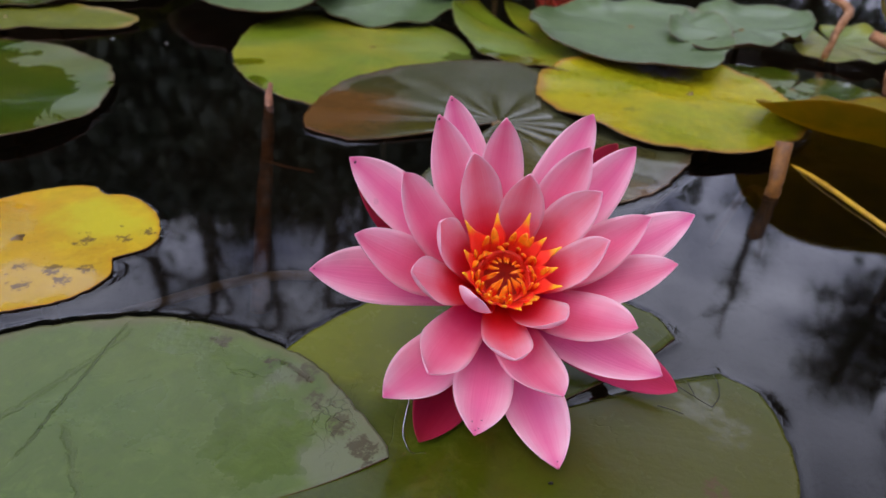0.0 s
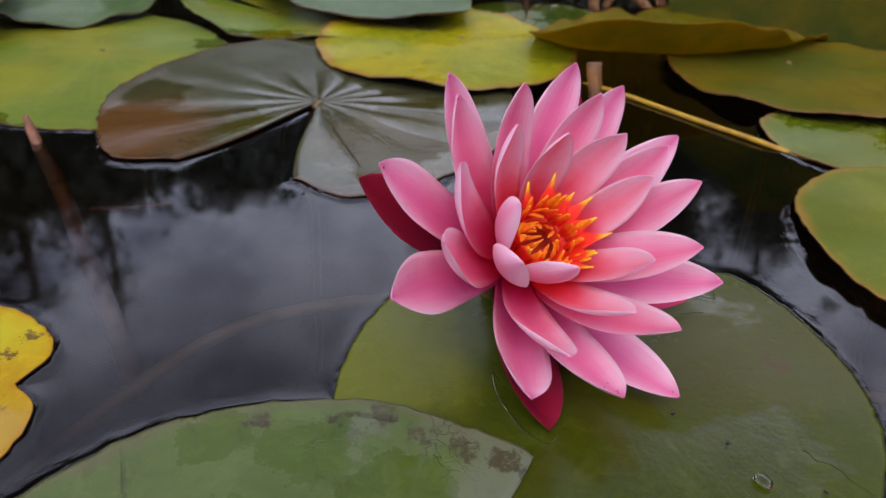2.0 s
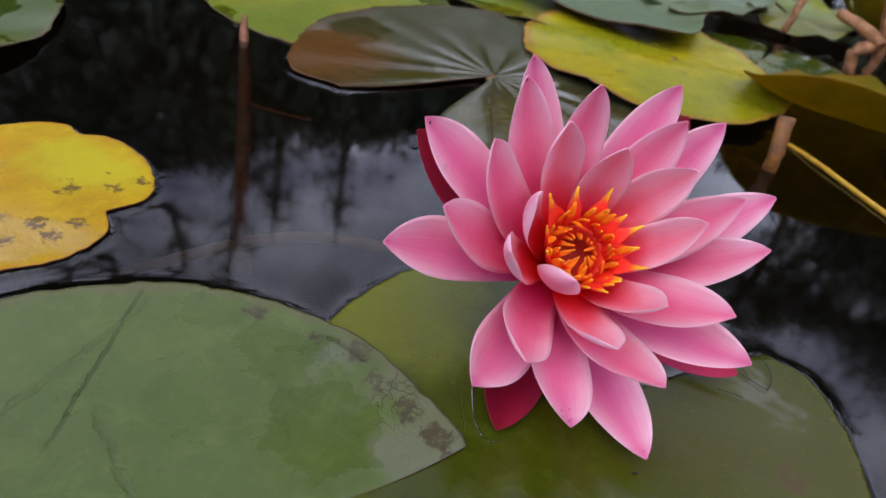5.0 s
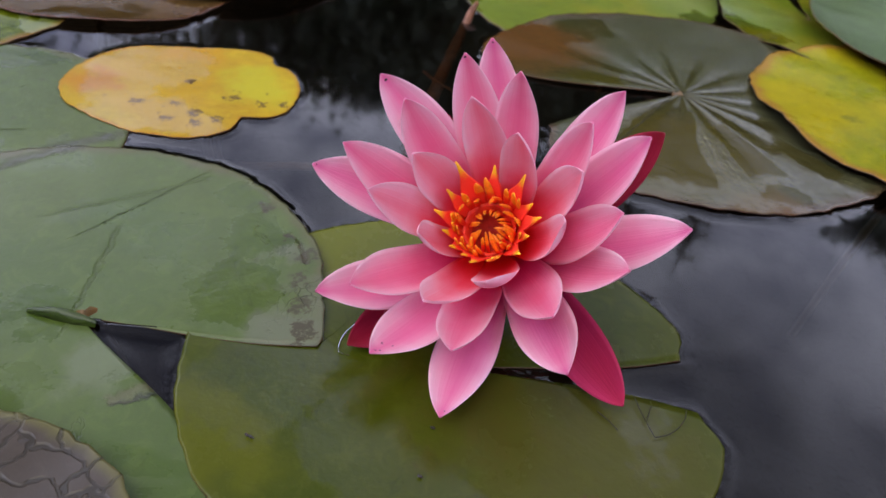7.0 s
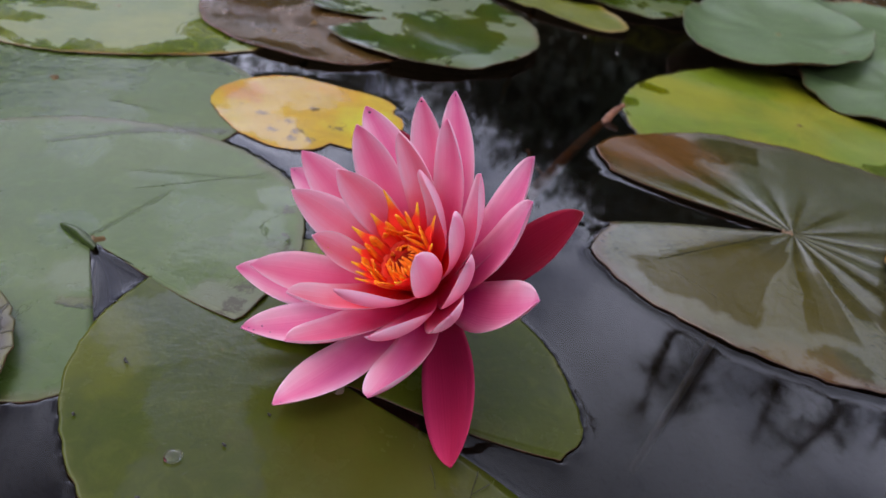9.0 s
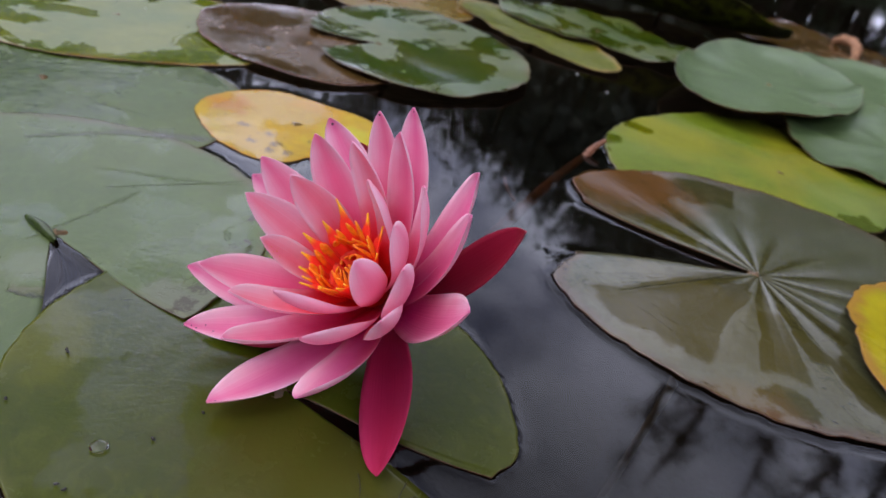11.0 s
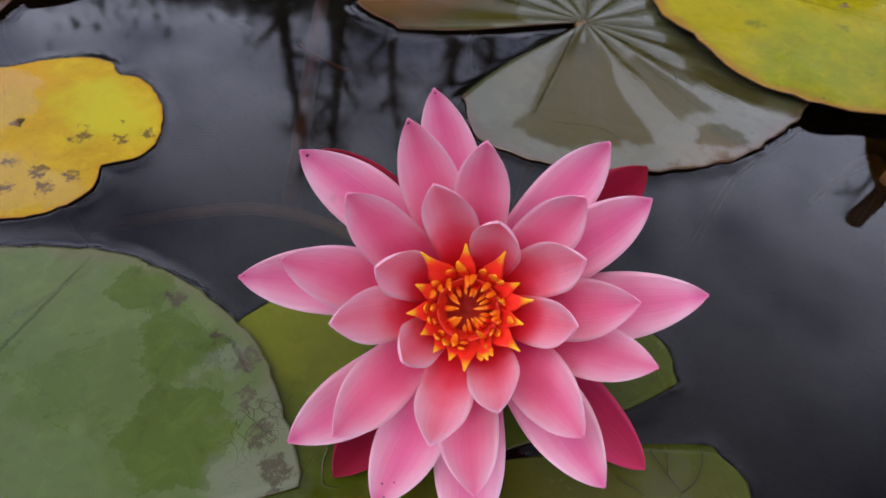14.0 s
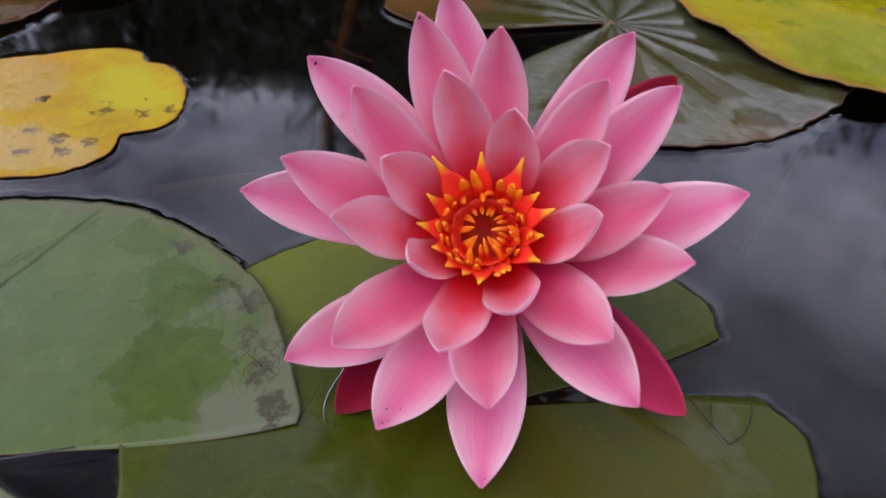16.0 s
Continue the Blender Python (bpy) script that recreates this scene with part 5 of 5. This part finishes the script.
dry_curl([(0.331, 0.660, -0.004), (0.309, 0.660, 0.015), (0.322, 0.664, 0.031), (0.352, 0.670, 0.056)], 0.0044)
dry_curl([(0.346, 0.662, -0.004), (0.338, 0.662, 0.010), (0.350, 0.666, 0.034), (0.362, 0.670, 0.052)], 0.0044)
dry_curl([(0.276, 0.660, -0.004), (0.272, 0.660, 0.016), (0.285, 0.658, 0.024), (0.274, 0.662, 0.032), (0.250, 0.666, 0.040)], 0.0050)
dry_curl([(0.292, 0.672, -0.004), (0.294, 0.670, 0.018), (0.289, 0.668, 0.036), (0.280, 0.670, 0.062)], 0.0040)
dry_curl([(0.240, 0.745, 0.0), (0.246, 0.75, 0.03), (0.258, 0.80, 0.04), (0.225, 0.86, 0.05)], 0.0034)
dry_curl([(-0.70, 1.20, 0.004), (-0.66, 1.175, 0.016), (-0.61, 1.15, 0.016), (-0.56, 1.10, 0.004)], 0.007)

red_lily = new("red_water_lily")
red_lily.matrix_world = pose(-0.011, 0.800, 0.0, 25, 0, 20)
tagged(red_lily, "half open orange red water lily above the pads", "water lily")
for k in range(9):
    part("petal", blade(at(40 * k, 3, 0), at(40 * k + 7, 26 if k % 2 else 21, 34), 15 * M, 0.12, 0.8, 300 + k, m_red_flower, 0.55, 0.03, 0.5, 0.0008), red_lily)
v, f = tube([(0, 0, 0.004), (0, -0.004, -0.1), (0, 0, -0.3)], [0.004] * 3, 8)
part("stalk", mesh_from("stalk", v, f, [m_stalk]), red_lily)


# ---- trees round the pond ----
def tree(height, spread, low, leaves, seed, leaf=0.09, limbs=9):
    rnd = random.Random(seed)
    root = new("tree")
    trunk = spline([(0, 0, -0.1), (rnd.uniform(-0.1, 0.1), rnd.uniform(-0.1, 0.1), height * 0.35), (rnd.uniform(-0.25, 0.25), rnd.uniform(-0.25, 0.25), height * 0.7), (rnd.uniform(-0.3, 0.3), 0, height)], 12)
    r0 = 0.028 * height
    verts, faces = tube(trunk, [r0 * (1 - 0.9 * i / 11) for i in range(12)], 8, 0.08, seed)
    tips = []
    for k in range(limbs):
        f = low + (0.97 - low) * (k + rnd.random()) / limbs
        p = trunk[min(11, int(f * 11))]
        a = k * 2.4 + rnd.uniform(-0.5, 0.5)
        reach = spread * (0.55 + 0.6 * rnd.random()) * (1.15 - 0.75 * f)
        end = p + Vector((math.cos(a) * reach, math.sin(a) * reach, reach * rnd.uniform(0.15, 0.7)))
        bend = (p + end) / 2 + Vector((0, 0, reach * rnd.uniform(-0.1, 0.18)))
        line = spline([p, bend, end], 6)
        v, q = tube(line, [r0 * 0.36 * (1 - 0.85 * i / 5) for i in range(6)], 5, 0.1, k)
        faces += [tuple(x + len(verts) for x in g) for g in q]
        verts += v
        tips += [line[3], line[4], line[5], line[5]]
    part("trunk", mesh_from("trunk", verts, faces, [m_bark]), root)
    tips += [trunk[-1], trunk[-2]]
    lv, lf = [], []
    for k in range(leaves):
        c = tips[k % len(tips)]
        d = Vector((rnd.gauss(0, 1), rnd.gauss(0, 1), rnd.gauss(0, 0.75)))
        p = c + d * (0.13 * spread)
        t = Vector((rnd.gauss(0, 1), rnd.gauss(0, 1), rnd.gauss(-0.4, 0.8))).normalized()
        s = t.cross(Vector((rnd.gauss(0, 1), rnd.gauss(0, 1), rnd.gauss(0, 1)))).normalized()
        z = leaf * rnd.uniform(0.6, 1.35)
        n = len(lv)
        lv += [p, p + t * z * 0.5 + s * z * 0.28, p + t * z, p + t * z * 0.5 - s * z * 0.28]
        lf.append((n, n + 1, n + 2, n + 3))
    part("crown", mesh_from("crown", lv, lf, [m_leaf], False), root)
    return root


kinds = [tagged(tree(3.6, 1.5, 0.10, 15000, 1, 0.095, 18), "leafy dark green tree on the pond bank", "tree", "trees round the pond"),
         tagged(tree(4.3, 1.6, 0.12, 15000, 2, 0.095, 18), "tall dark green tree on the pond bank", "tree", "trees round the pond"),
         tagged(tree(1.7, 1.5, 0.04, 14000, 3, 0.085, 18), "low dense dark green tree by the water", "tree", "trees round the pond"),
         tagged(tree(6.2, 0.8, 0.5, 900, 4, 0.06, 12), "slender tall tree with thin open crown", "tree", "trees round the pond"),
         tagged(tree(4.0, 0.75, 0.74, 2600, 7, 0.065, 12), "slim tree with a leafy top", "tree", "trees round the pond")]
rnd = random.Random(11)
placed = set()


def plant(kind, az, dist, scale=1.0):
    a = radians(az)
    m = pose(0.06 + dist * math.cos(a), 0.25 + dist * math.sin(a), 0.2, 0, 0, rnd.uniform(0, 360))
    ob = kinds[kind]
    if kind not in placed:
        placed.add(kind)
        ob.matrix_world = m
    else:
        ob = copy_thing(ob, m)
    ob.scale = (scale, scale, scale * rnd.uniform(0.94, 1.06))


for k in range(40):  # hedge of low trees, lower where the sky comes down to it
    az = k * 9 + rnd.uniform(-2, 2)
    plant(2, az, 6.2 + rnd.uniform(-0.2, 0.4), rnd.uniform(0.8, 0.95) if 148 < az < 200 or 62 < az < 95 else rnd.uniform(1.05, 1.3))
for az in (2, 13, 24, 35, 46, 56, 98, 105, 111, 117, 123, 129, 135, 141, 215, 235, 250, 268, 285, 300, 318, 335, 350):
    plant(0 if az % 2 else 1, az + rnd.uniform(-2, 2), 7.6 + rnd.uniform(-0.3, 0.6), rnd.uniform(0.8, 1.0) if az < 97 else rnd.uniform(0.9, 1.0) if 116 < az < 150 else rnd.uniform(0.75, 0.85) if az < 150 else 0.75)
for az, dist, scale in ((79, 6.6, 0.60), (121, 7.0, 0.9), (127, 7.3, 1.0), (133, 7.1, 0.95), (48, 7.2, 0.7), (250, 7.0, 0.9), (310, 7.0, 0.9)):
    plant(3, az, dist, scale)
for az, dist, scale in ((68, 6.6, 1.0), (65, 6.9, 0.98)):
    plant(4, az, dist, scale)
for az, dist, scale in ((131, 5.7, 1.15), (136, 5.8, 1.1)):  # low trees that close the hedge
    plant(2, az, dist, scale)
for az, dist, scale in ((106, 6.9, 0.74), (112, 7.1, 0.80), (117, 6.9, 0.84)):  # and slender ones over it
    plant(3, az, dist, scale)
